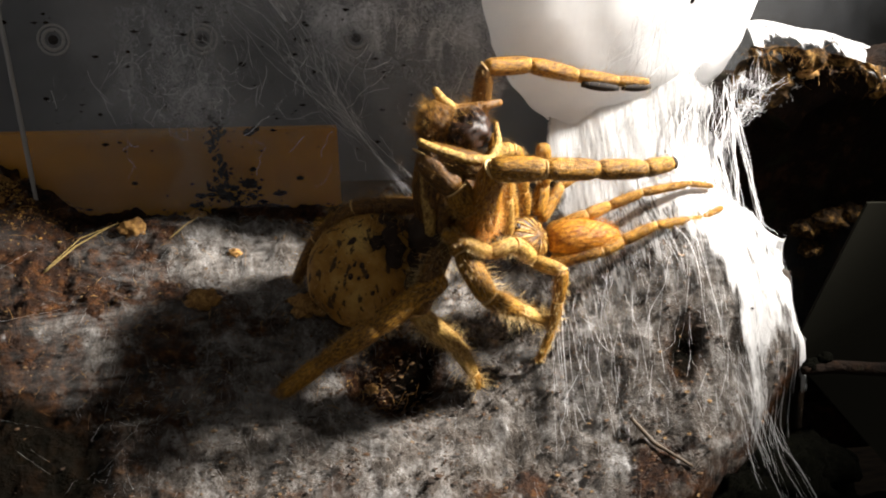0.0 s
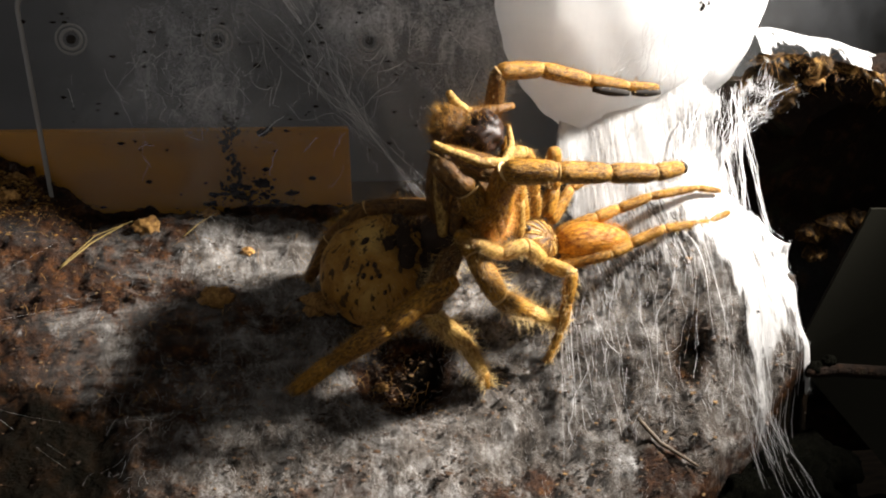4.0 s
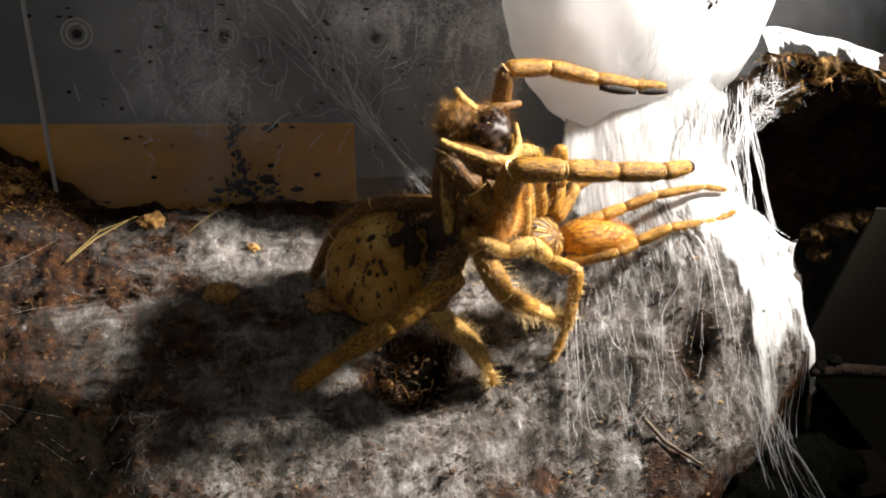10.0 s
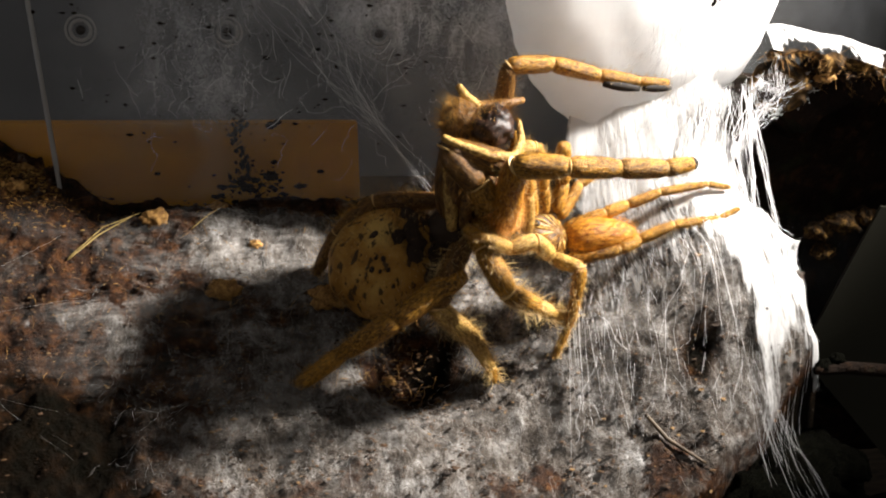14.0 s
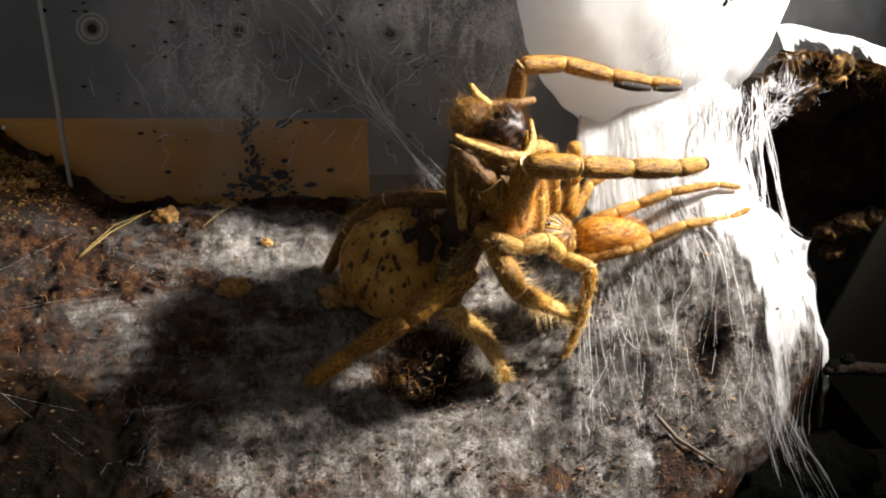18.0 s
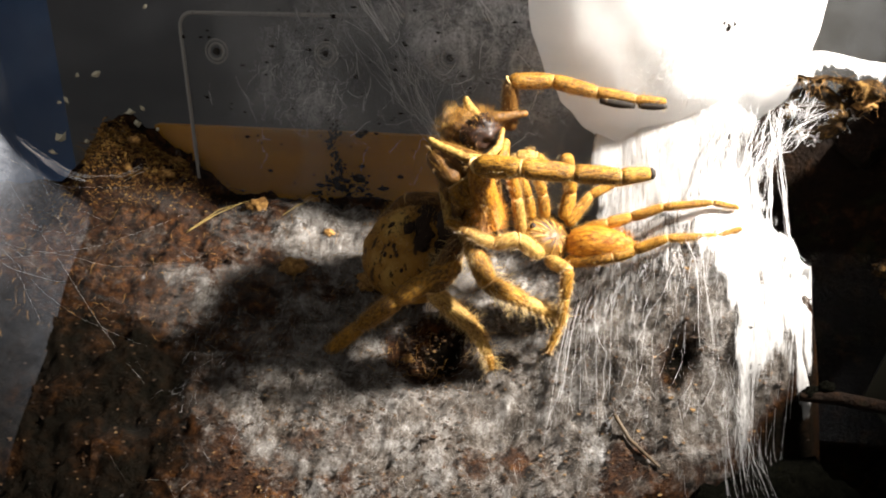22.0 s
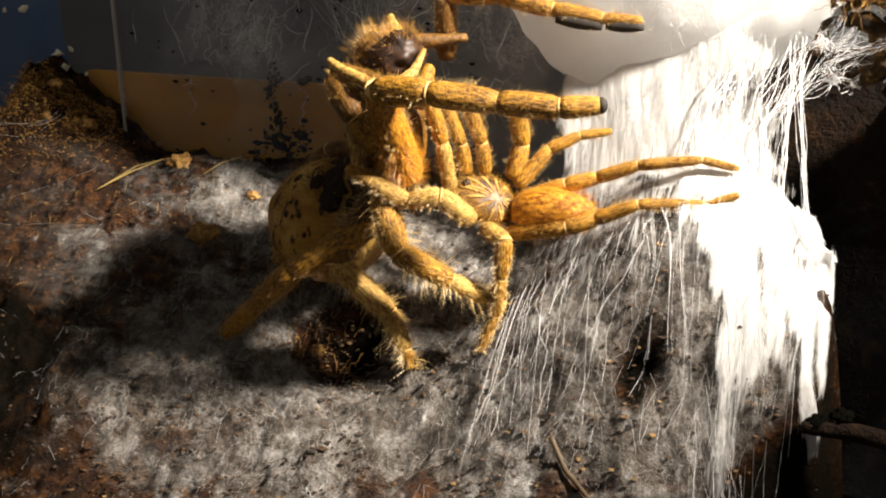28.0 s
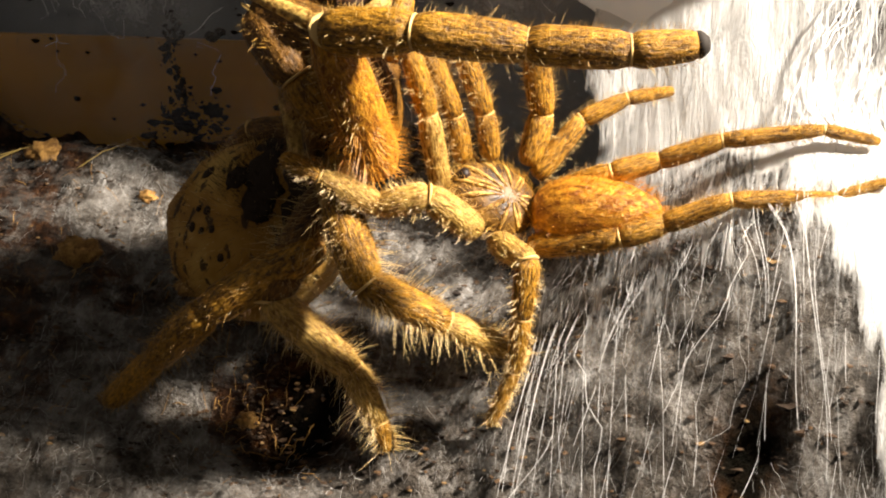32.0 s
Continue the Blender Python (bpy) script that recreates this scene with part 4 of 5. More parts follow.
    spider_leg(body, [(-0.0062, 0.1335, 0.0195), (-0.0205, 0.1295, 0.0108), (-0.0318, 0.1335, 0.0002), (-0.0415, 0.1351, -0.0090), (-0.0471, 0.1376, -0.0112)], [0.0026, 0.0026, 0.0021, 0.0017, 0.0013], [TAN, TAN, TAN, BROWN], rng, 700, HAIR_GOLD, ("femur", "tibia", "metatarsus", "tarsus"), 0.0026, False)
    # the far hind leg, arched over the abdomen
    spider_leg(body, [(-0.0089, 0.1500, 0.0290), (-0.0235, 0.1535, 0.0275), (-0.0318, 0.1550, 0.0190), (-0.0365, 0.1560, 0.0080)], [0.0021, 0.0021, 0.0018, 0.0014], [BROWN], rng, 800, HAIR_GOLD, ("femur", "tibia", "metatarsus"), 0.0042)
    # far raised stumps near the head
    spider_leg(body, [(0.0040, 0.1440, 0.0385), (0.0062, 0.1465, 0.0425), (0.0105, 0.1470, 0.0430), (0.0125, 0.1475, 0.0405)], [0.0019, 0.0019, 0.0017, 0.0013], [BROWN, PALE, TAN], rng, 300)
    return body


def pad(leg, a, b, r):
    a, b = V(a), V(b)
    pts = [a.lerp(b, i / 6) for i in range(7)]
    v, f = loop_tube(pts, [r * (0.5 + 0.6 * math.sin(math.pi * (i + 0.5) / 7)) for i in range(7)], 10)
    return mesh_object("foot_pad", v, f, BLACK, leg, "black velvety foot pad")


build_female()

# ---- the smaller spider ----


def build_male():
    rng = random.Random(23)
    body = new("spider")
    tagged(body, "smaller orange and pale gold spider beneath the reared one", "spider")
    eye, joint, tip = V((0.0091, 0.1408, 0.0272)), V((0.0190, 0.1435, 0.0212)), V((0.0350, 0.1418, 0.0233))
    # carapace with raised rays
    ax = frame_axes(joint - eye, (0, -0.55, 0.83))
    c = (eye + joint) / 2
    car = ellipsoid("carapace", c, ax, (0.0062, 0.0048, 0.0026), MALE_CARAPACE, body, rough=0.03, label="pale gold carapace with dark rays")
    top = c + ax[2] * 0.0019 + ax[0] * 0.001
    for i in range(17):
        a = 2 * math.pi * (i + 0.5 + rng.uniform(-0.25, 0.25)) / 17
        pts = []
        for k in range(7):
            u = 0.2 + 0.74 * k / 6
            px, py = math.cos(a + 0.25 * u * (i % 3 - 1)) * u, math.sin(a + 0.25 * u * (i % 3 - 1)) * u
            px += 0.28 * (1 - u)
            pts.append(c + ax[0] * px * 0.0062 + ax[1] * py * 0.0048 + ax[2] * 0.0026 * math.sqrt(max(0.0, 1 - px * px - py * py)) * 1.02)
        v, f = loop_tube(pts, [w * rng.uniform(0.7, 1.15) for w in (0.00008, 0.00016, 0.00024, 0.0003, 0.00034, 0.0003, 0.00012)], 6)
        mesh_object("ray", v, f, PALE, car, "pale hairy ray on the carapace")
    blob_hair(c, ax, (0.0062, 0.0048, 0.0026), car, rng, 1600, HAIR_GOLD, (0.0006, 0.002), lean=eye - joint)
    v = ellipsoid("eye_mound", eye + ax[2] * 0.0017 + ax[0] * 0.0012, ax, (0.0008, 0.0009, 0.0008), FANG, body, label="small dark eye mound", rings=10, sides=14)
    # abdomen
    ax = frame_axes(tip - joint, (0, -0.3, 0.95))
    c = joint.lerp(tip, 0.49) + V((0, 0, 0.0008))
    ab = ellipsoid("abdomen", c, ax, (0.0082, 0.0044, 0.0044), ORANGE, body, taper=-0.22, rough=0.03, label="bright orange hairy abdomen")
    blob_hair(c, ax, (0.0082, 0.0044, 0.0044), ab, rng, 1800, HAIR_ORANGE, (0.0006, 0.002), lean=tip - joint)
    ellipsoid("spinneret", tip, ax, (0.0016, 0.0007, 0.0006), TAN, body, rings=10, sides=12)
    # hind legs along the silk
    spider_leg(body, [(0.0195, 0.1400, 0.0190), (0.0304, 0.1390, 0.0216), (0.0354, 0.1402, 0.0232), (0.0428, 0.1404, 0.0267), (0.0544, 0.1422, 0.0272), (0.0595, 0.1434, 0.0291)], [0.0017, 0.0016, 0.0014, 0.0011, 0.0008, 0.0006], [TAN], rng, 600, HAIR, SEGMENTS, 0.0012)
    spider_leg(body, [(0.0200, 0.1466, 0.0232), (0.0284, 0.1460, 0.0272), (0.0340, 0.1472, 0.0287), (0.0413, 0.1472, 0.0317), (0.0525, 0.1473, 0.0336), (0.0587, 0.1484, 0.0322)], [0.0016, 0.0015, 0.0013, 0.0011, 0.0008, 0.0006], [TAN], rng, 500, HAIR, SEGMENTS, 0.0012)
    spider_leg(body, [(0.0150, 0.1395, 0.0195), (0.0203, 0.1342, 0.0196), (0.0197, 0.1333, 0.0124), (0.0188, 0.1331, 0.0050), (0.0159, 0.1318, -0.0022)], [0.0017, 0.0016, 0.0014, 0.0010, 0.0008], [PALE, TAN, TAN, TAN], rng, 500, HAIR, ("femur", "tibia", "metatarsus", "tarsus"), 0.0016)
    # the near leg that embraces the other
    spider_leg(body, [(0.0135, 0.1360, 0.0222), (0.0088, 0.1322, 0.0277), (0.0030, 0.1312, 0.0263), (-0.0030, 0.1285, 0.0305), (-0.0075, 0.1285, 0.0325)], [0.0019, 0.0018, 0.0016, 0.0014, 0.0010], [PALE, PALE, PALE, TAN], rng, 700, HAIR, ("femur", "tibia", "metatarsus", "tarsus"), 0.0018)
    # front legs and feelers reaching up
    spider_leg(body, [(0.0085, 0.1385, 0.0268), (0.0076, 0.1372, 0.0360), (0.0060, 0.1360, 0.0440)], [0.0014, 0.0014, 0.0013], [PALE, TAN], rng, 350, HAIR, ("femur", "tibia"), 0.002)
    spider_leg(body, [(0.0105, 0.1420, 0.0290), (0.0095, 0.1420, 0.0345), (0.0068, 0.1410, 0.0425)], [0.0013, 0.0014, 0.0013], [TAN, TAN], rng, 300, HAIR, ("femur", "tibia"), 0.002)
    spider_leg(body, [(0.0135, 0.1440, 0.0288), (0.0128, 0.1440, 0.0345), (0.0105, 0.1430, 0.0420)], [0.0013, 0.0014, 0.0013], [TAN, TAN], rng, 300, HAIR, ("femur", "tibia"), 0.002)
    spider_leg(body, [(0.0175, 0.1480, 0.0270), (0.0188, 0.1500, 0.0330), (0.0178, 0.1490, 0.0430)], [0.0016, 0.0018, 0.0017], [TAN, TAN], rng, 300, HAIR, ("femur", "tibia"), 0.002)
    # far leg resting on the silk
    spider_leg(body, [(0.0185, 0.1480, 0.0255), (0.0236, 0.1520, 0.0320), (0.0290, 0.1540, 0.0345), (0.0345, 0.1560, 0.0352)], [0.0015, 0.0013, 0.0010, 0.0007], [TAN], rng, 200, HAIR, ("femur", "tibia", "tarsus"), 0.0012)
    return body


build_male()

# ---- silk threads ----


def thread(points, radius):
    return loop_tube(points, [radius * (0.5 + 0.5 * math.sin(math.pi * (0.15 + 0.7 * i / max(1, len(points) - 1)))) for i in range(len(points))], 4, closed=False)


def sagging(a, b, sag, steps=10, wobble=0.0, rng=random):
    a, b = V(a), V(b)
    off = V((rng.uniform(0, 50), rng.uniform(0, 50), 0))
    out = []
    for i in range(steps + 1):
        u = i / steps
        p = a.lerp(b, u)
        p.z -= sag * 4 * u * (1 - u)
        if wobble:
            p += noise.noise_vector(off + V((u * 3, 0, 0))) * wobble * math.sin(math.pi * u)
        out.append(p)
    return out


def web_object(name, pieces, label, mat=None):
    v, f = join_pieces(pieces)
    return tagged(mesh_object(name, v, f, mat or STRAND, smooth=False), label, "web", kind="stuff")


def build_fall_threads():
    """Threads that run down the mound from the sheet."""
    rng = random.Random(5)
    pieces = []
    for _ in range(30):
        u = rng.uniform(0.0, 0.95)
        v0 = rng.uniform(0.14, 0.7)
        v1 = min(0.97, v0 + rng.uniform(0.06, 0.3))
        drift = rng.gauss(-0.03, 0.1)
        pts = []
        for i in range(12):
            k = i / 11
            p = sheet_point(min(1.0, max(-0.15, u + drift * k + 0.022 * math.sin(k * 5 + u * 40) + 0.008 * math.sin(k * 17 + u * 90))), v0 + (v1 - v0) * k)
            pts.append(p + V((0, -0.3, 1)) * (0.0009 + 0.0012 * rng.random() * math.sin(math.pi * k)))
        pieces.append(thread(pts, rng.choice((0.000008, 0.00001, 0.000014, 0.00002, 0.00004))))
    # short glints of single threads lying on the slope
    for _ in range(300):
        u, v0 = rng.uniform(0.0, 0.9), rng.uniform(0.34, 0.86)
        v1, drift = min(0.97, v0 + rng.uniform(0.025, 0.09)), rng.gauss(0, 0.02)
        pts = [sheet_point(u + drift * k / 4, v0 + (v1 - v0) * k / 4) + V((0, -0.0002, rng.uniform(0.0006, 0.0011))) for k in range(5)]
        pieces.append(thread(pts, rng.choice((0.000008, 0.000012, 0.000018, 0.00003))))
    # bright bundles, several threads side by side
    for u0, v0, u1, v1 in ((-0.04, 0.43, -0.01, 0.78), (0.02, 0.46, 0.0, 0.84), (0.36, 0.48, 0.42, 0.64), (0.41, 0.5, 0.48, 0.7), (0.45, 0.5, 0.58, 0.78), (0.31, 0.48, 0.28, 0.62), (0.2, 0.5, 0.15, 0.66), (0.26, 0.45, 0.22, 0.6), (0.52, 0.55, 0.62, 0.8), (0.1, 0.48, 0.05, 0.62)):
        for _ in range(3):
            j, k0, k1 = rng.gauss(0, 0.01), rng.uniform(0, 0.3), rng.uniform(0.7, 1.0)
            pts = []
            for i in range(14):
                k = k0 + (k1 - k0) * i / 13
                u = u0 + (u1 - u0) * k + j * (1 + 0.5 * math.sin(k * 4 + j * 300)) + 0.006 * math.sin(k * 9 + u0 * 50)
                pts.append(sheet_point(u, v0 + (v1 - v0) * k) + V((0, -0.0003, 0.0012 + 0.0004 * math.sin(k * 7 + j * 90))))
            pieces.append(thread(pts, rng.choice((0.000008, 0.000012, 0.00002, 0.00003))))
    # a few long bright ones that reach down past the legs
    for x, y, dx in ((0.0225, 0.134, 0.003), (0.0235, 0.133, -0.001), (0.026, 0.13, 0.004), (0.0205, 0.130, -0.003), (0.030, 0.135, 0.002), (0.034, 0.132, 0.005)):
        pts = [V((x + dx * k / 13, y + 0.012 - 0.026 * k / 13, 0)) for k in range(14)]
        for p in pts:
            p.z = soil(p.x, p.y) + 0.0012
        pieces.append(thread(pts, 0.00003))
    # tails that trail off the front edge
    for _ in range(30):
        a = V((0.0585 + rng.gauss(0, 0.0022), 0.119 + rng.uniform(-0.003, 0.004), 0.0))
        a.z = soil(a.x, a.y) + 0.001
        b = a + V((rng.gauss(0.007, 0.0022), rng.uniform(-0.03, -0.014), rng.uniform(-0.03, -0.016)))
        pieces.append(thread(sagging(a, b, 0.001, 12, 0.0022, rng), rng.choice((0.000007, 0.00001, 0.000016, 0.000028))))
    return web_object("fallen_web", pieces, "loose white silk threads running down the mound")


def build_bark_threads():
    """Bundles of threads strung between pouch, bark and mound."""
    rng = random.Random(8)
    pieces = []

    def bundle(a, m, b, count, spread, end, thick):
        for _ in range(count):
            j = [V((rng.gauss(0, s), rng.gauss(0, s), rng.gauss(0, s))) for s in (spread, end, end)]
            one, two = sagging(V(a) + j[0], V(m) + j[1], 0.0, 6, 0.0012, rng), sagging(V(m) + j[1], V(b) + j[2], 0.0, 6, 0.0012, rng)
            pieces.append(thread(one + two[1:], rng.choice(thick)))
    fine, heavy = (0.00001, 0.000014, 0.00002, 0.00003), (0.00003, 0.00005, 0.00008)
    # torn edge of the neck: many thin threads fall to the ridge
    for k in range(16):
        u = k / 15
        a = (0.052 + 0.016 * u, 0.164, 0.0475 + 0.005 * u)
        m = (0.051 + 0.0145 * u, 0.157 - 0.001 * u, 0.0415)
        b = (0.049 + 0.016 * u, 0.149, lie(0.049 + 0.016 * u, 0.149) + 0.003)
        bundle(a, m, b, rng.choice((2, 3, 6)), 0.0018, 0.0012, fine if k % 3 else heavy)
    # heavy ropes at the open side
    bundle((0.0665, 0.1645, 0.051), (0.0672, 0.159, 0.0445), (0.0725, 0.142, lie(0.0725, 0.142) + 0.002), 8, 0.0012, 0.0005, heavy)
    bundle((0.0665, 0.1645, 0.053), (0.0655, 0.158, 0.0435), (0.0665, 0.147, lie(0.0665, 0.147) + 0.002), 6, 0.0012, 0.0006, heavy)
    bundle((0.066, 0.159, 0.0445), (0.0618, 0.1555, 0.0385), (0.0645, 0.1475, lie(0.0645, 0.1475) + 0.002), 6, 0.0008, 0.0005, heavy)
    bundle((0.0690, 0.1590, 0.0450), (0.0640, 0.1560, 0.0420), (0.0610, 0.1540, 0.0360), 9, 0.0010, 0.0006, fine)
    # towards the clumps on the bark
    for c in ((0.0755, 0.1655, 0.0545), (0.0780, 0.1655, 0.0510), (0.0765, 0.1655, 0.0490), (0.0815, 0.1655, 0.0525), (0.0740, 0.1655, 0.0580)):
        bundle(c, (0.0700, 0.1595, 0.0475), (0.0630, 0.1560, 0.0400), 4, 0.0008, 0.0012, fine)
        bundle(c, (0.0715, 0.161, 0.0520), (0.0660, 0.1640, 0.0520), 4, 0.0008, 0.0014, fine)
    return web_object("guy_web", pieces, "taut white silk threads strung from pouch to bark")


def build_panel_web():
    """The fan of web before the vent panel."""
    rng = random.Random(13)
    pieces = []
    knot, foot = V((-0.0205, 0.176, 0.037)), V((-0.0105, 0.160, 0.0275))
    for i in range(44):
        z = rng.uniform(0.04, 0.075)
        x = -0.024 + (z - 0.04) * -0.65 + rng.gauss(0, 0.009)
        a = V((x, wall_y(z) - 0.001, z))
        m = knot + V((rng.gauss(0, 0.0012), rng.gauss(0, 0.001), rng.gauss(0, 0.002)))
        pts = sagging(a, m, 0.0, 9, 0.006, rng)
        if i % 5 == 0:
            pts += sagging(m, foot + V((rng.gauss(0, 0.0018), 0, rng.gauss(0, 0.0018))), 0.0, 5, 0.0006, rng)[1:]
        pieces.append(thread(pts, rng.choice((0.000012, 0.00002, 0.00003, 0.00004))))
    for _ in range(120):
        z = rng.uniform(0.026, 0.078)
        x = rng.uniform(-0.078, 0.02)
        if rng.random() < 0.45:
            x, z = rng.gauss(-0.058, 0.008), rng.gauss(0.05, 0.008)
        a = V((x, wall_y(z) - 0.005, z))
        g = rng.uniform(0, 6.28)
        l = rng.uniform(0.002, 0.009)
        b = a + V((math.cos(g) * l * 0.6, -rng.uniform(0, 0.002), -abs(math.sin(g)) * l))
        pieces.append(thread(sagging(a, b, rng.uniform(-0.001, 0.002), 7, 0.0025, rng), rng.choice((0.00002, 0.00003, 0.00005))))
    # curled wisps round the vents
    for cx, cz, sx, sz, count in ((-0.055, 0.0505, 0.006, 0.004, 22), (-0.028, 0.052, 0.007, 0.008, 20), (-0.012, 0.054, 0.008, 0.009, 24), (-0.078, 0.047, 0.008, 0.005, 10), (0.006, 0.056, 0.005, 0.01, 8)):
        for _ in range(count):
            x, z = rng.gauss(cx, sx), rng.gauss(cz, sz)
            turn, curl, step = rng.gauss(-2.0, 0.7), rng.gauss(0, 0.1), rng.uniform(0.0003, 0.0011)
            pts, y = [], wall_y(z) - rng.uniform(0.003, 0.007)
            for k in range(9):
                pts.append(V((x, y - 0.0001 * k, z)))
                turn += curl + rng.gauss(0, 0.16)
                x, z = x + step * math.cos(turn), z + step * math.sin(turn)
            pieces.append(thread(pts, rng.choice((0.00002, 0.00003, 0.00005, 0.00008))))
    # bundles crossing the top
    for a, b in (((-0.052, 0.19, 0.082), (-0.036, 0.186, 0.062)), ((-0.05, 0.19, 0.082), (-0.038, 0.187, 0.064)), ((-0.02, 0.19, 0.084), (-0.006, 0.188, 0.066)), ((-0.044, 0.19, 0.085), (-0.033, 0.187, 0.067))):
        for _ in range(5):
            j = V((rng.gauss(0, 0.001), 0, rng.gauss(0, 0.001)))
            pieces.append(thread(sagging(V(a) + j, V(b) - j, 0.0, 9, 0.0015, rng), 0.00009))
    return web_object("panel_web", pieces, "fan of fine grey web before the vent panel")


def build_left_web():
    rng = random.Random(17)
    pieces = []
    for _ in range(14):
        a = V((-0.158 + rng.uniform(0, 0.01), rng.uniform(0.13, 0.178), rng.uniform(0.0, 0.04)))
        x, y = rng.uniform(-0.125, -0.085), rng.uniform(0.12, 0.178)
        b = V((x, y, soil(x, y) + 0.0015))
        pieces.append(thread(sagging(a, b, rng.uniform(0.003, 0.009), 12, 0.002, rng), rng.choice((0.000008, 0.000012, 0.00002))))
    # a slack swag between the wall and the bank
    for _ in range(5):
        a = V((-0.147, 0.172, 0.032)) + V((rng.gauss(0, 0.001), 0, rng.gauss(0, 0.001)))
        b = V((-0.112, 0.178, 0.023)) + V((rng.gauss(0, 0.001), 0, rng.gauss(0, 0.001)))
        pieces.append(thread(sagging(a, b, 0.008, 14, 0.002, rng), 0.000035))
    return web_object("side_web", pieces, "slack grey web between side wall and soil")


def build_ground_fibres():
    """Short web fibres matted on the soil."""
    rng = random.Random(29)
    pieces = []
    while len(pieces) < 4200:
        x, y = rng.uniform(-0.09, 0.075), rng.uniform(0.095, 0.18)
        if rng.random() > web_cover(x, y) * 1.2:
            continue
        g = rng.gauss(1.5, 0.8) if x > 0 else rng.uniform(0, 6.28)
        l = rng.uniform(0.0008, 0.0036)
        c, s = math.cos(g) * l / 3, math.sin(g) * l / 3
        pts = []
        for i in range(4):
            px, py = x + c * i + rng.gauss(0, 0.00025), y + s * i + rng.gauss(0, 0.00025)
            pts.append(V((px, py, soil(px, py) + rng.uniform(0.0003, 0.0016))))
        v, f = loop_tube(pts, [rng.choice((0.000008, 0.000012, 0.000016, 0.000024))] * 4, 3, closed=False)
        pieces.append((v, f))
    return web_object("matted_web", pieces, "short greyish web fibres matted over the soil", FIBRE)


def crumb_piece(p, r, rng):
    """A small lump with facets."""
    verts, long = [], rng.uniform(0.8, 1.9)
    for d in ((1, 0, 0), (-1, 0, 0), (0, 1, 0), (0, -1, 0), (0, 0, 1), (0, 0, -1), (0.6, 0.6, 0.6), (-0.6, 0.6, 0.5), (0.6, -0.6, 0.5), (-0.6, -0.6, 0.6)):
        verts.append(V(p) + V((d[0] * long, d[1], d[2] * 0.7)) * r * rng.uniform(0.45, 1.3))
    faces = [(0, 6, 8), (0, 2, 6), (2, 7, 6), (1, 7, 2), (1, 9, 7), (1, 3, 9), (3, 8, 9), (0, 8, 3), (4, 6, 7), (4, 7, 9), (4, 9, 8), (4, 8, 6), (5, 2, 0), (5, 1, 2), (5, 3, 1), (5, 0, 3)]
    return verts, faces


def build_crumbs():
    rng = random.Random(31)
    pieces = []
    while len(pieces) < 5200:
        x, y = rng.uniform(-0.16, 0.078), rng.uniform(0.09, 0.19)
        if rng.random() < max(web_cover(x, y) * 1.15, 0.92 * humus_and_shade(x, y)):
            continue
        r = rng.uniform(0.0001, 0.00045) * (1.5 if rng.random() < 0.08 else 1)
        pieces.append(crumb_piece((x, y, soil(x, y) + r * 0.2), r, rng))
    # bits caught in the web
    for _ in range(3200):
        x, y = rng.uniform(-0.06, 0.07), rng.uniform(0.098, 0.165)
        if noise.noise(V((x, y, 7)) * 70) < rng.uniform(-0.35, 0.3):
            continue
        r = rng.uniform(0.00012, 0.00042) * (1.8 if rng.random() < 0.1 else 1)
        pieces.append(crumb_piece((x, y, soil(x, y) + 0.0004 + r * 0.3), r, rng))
    # debris in the pit
    for _ in range(170):
        x, y = rng.gauss(-0.0185, 0.0045), rng.gauss(0.1375, 0.003)
        r = rng.uniform(0.0001, 0.0005)
        pieces.append(crumb_piece((x, y, soil(x, y) + r * 0.4 + rng.random() * 0.001), r, rng))
    v, f = join_pieces(pieces)
    return tagged(mesh_object("soil_crumbs", v, f, CRUMB, smooth=False), "loose brown crumbs of coir soil", "soil", kind="stuff")


def build_dirt_streak():
    """The forked streak of dirt on the panel."""
    rng = random.Random(47)
    pieces = []
    for _ in range(150):
        u = rng.random()
        fork = rng.choice((-1, 1)) * 0.0014 * smooth((u - 0.3) / 0.5)
        z = 0.0375 - 0.021 * u
        x = -0.0548 + 0.0022 * u + fork + rng.gauss(0, 0.0006 + 0.0007 * u) + 0.0009 * math.sin(u * 14)
        v, f = crumb_piece((0, 0, 0), rng.choice((0.0002, 0.0003, 0.0005, 0.0008)), rng)
        pieces.append(([V((x, wall_y(z) - 0.0003, z)) + V((p.x * 0.7, p.y * 0.3, p.z * 1.6)) for p in v], f))
    for _ in range(90):
        z = rng.gauss(0.0185, 0.0022)
        x = -0.049 + rng.gauss(0, 0.005)
        pieces.append(crumb_piece((x, wall_y(z) - 0.0006, z), rng.choice((0.0003, 0.0005, 0.0011)), rng))
    for _ in range(150):
        z, x = rng.uniform(0.03, 0.07), rng.uniform(-0.095, 0.0)
        v, f = crumb_piece((0, 0, 0), rng.choice((0.0002, 0.00025, 0.0004, 0.0006)), rng)
        pieces.append(([V((x, wall_y(z) - 0.0036, z)) + V((p.x, p.y * 0.3, p.z)) for p in v], f))
    v, f = join_pieces(pieces)
    return tagged(mesh_object("dirt_streak", v, f, BARK, smooth=False), "dark dirt crumbs streaked down the panel", "soil", kind="stuff")


build_dirt_streak()


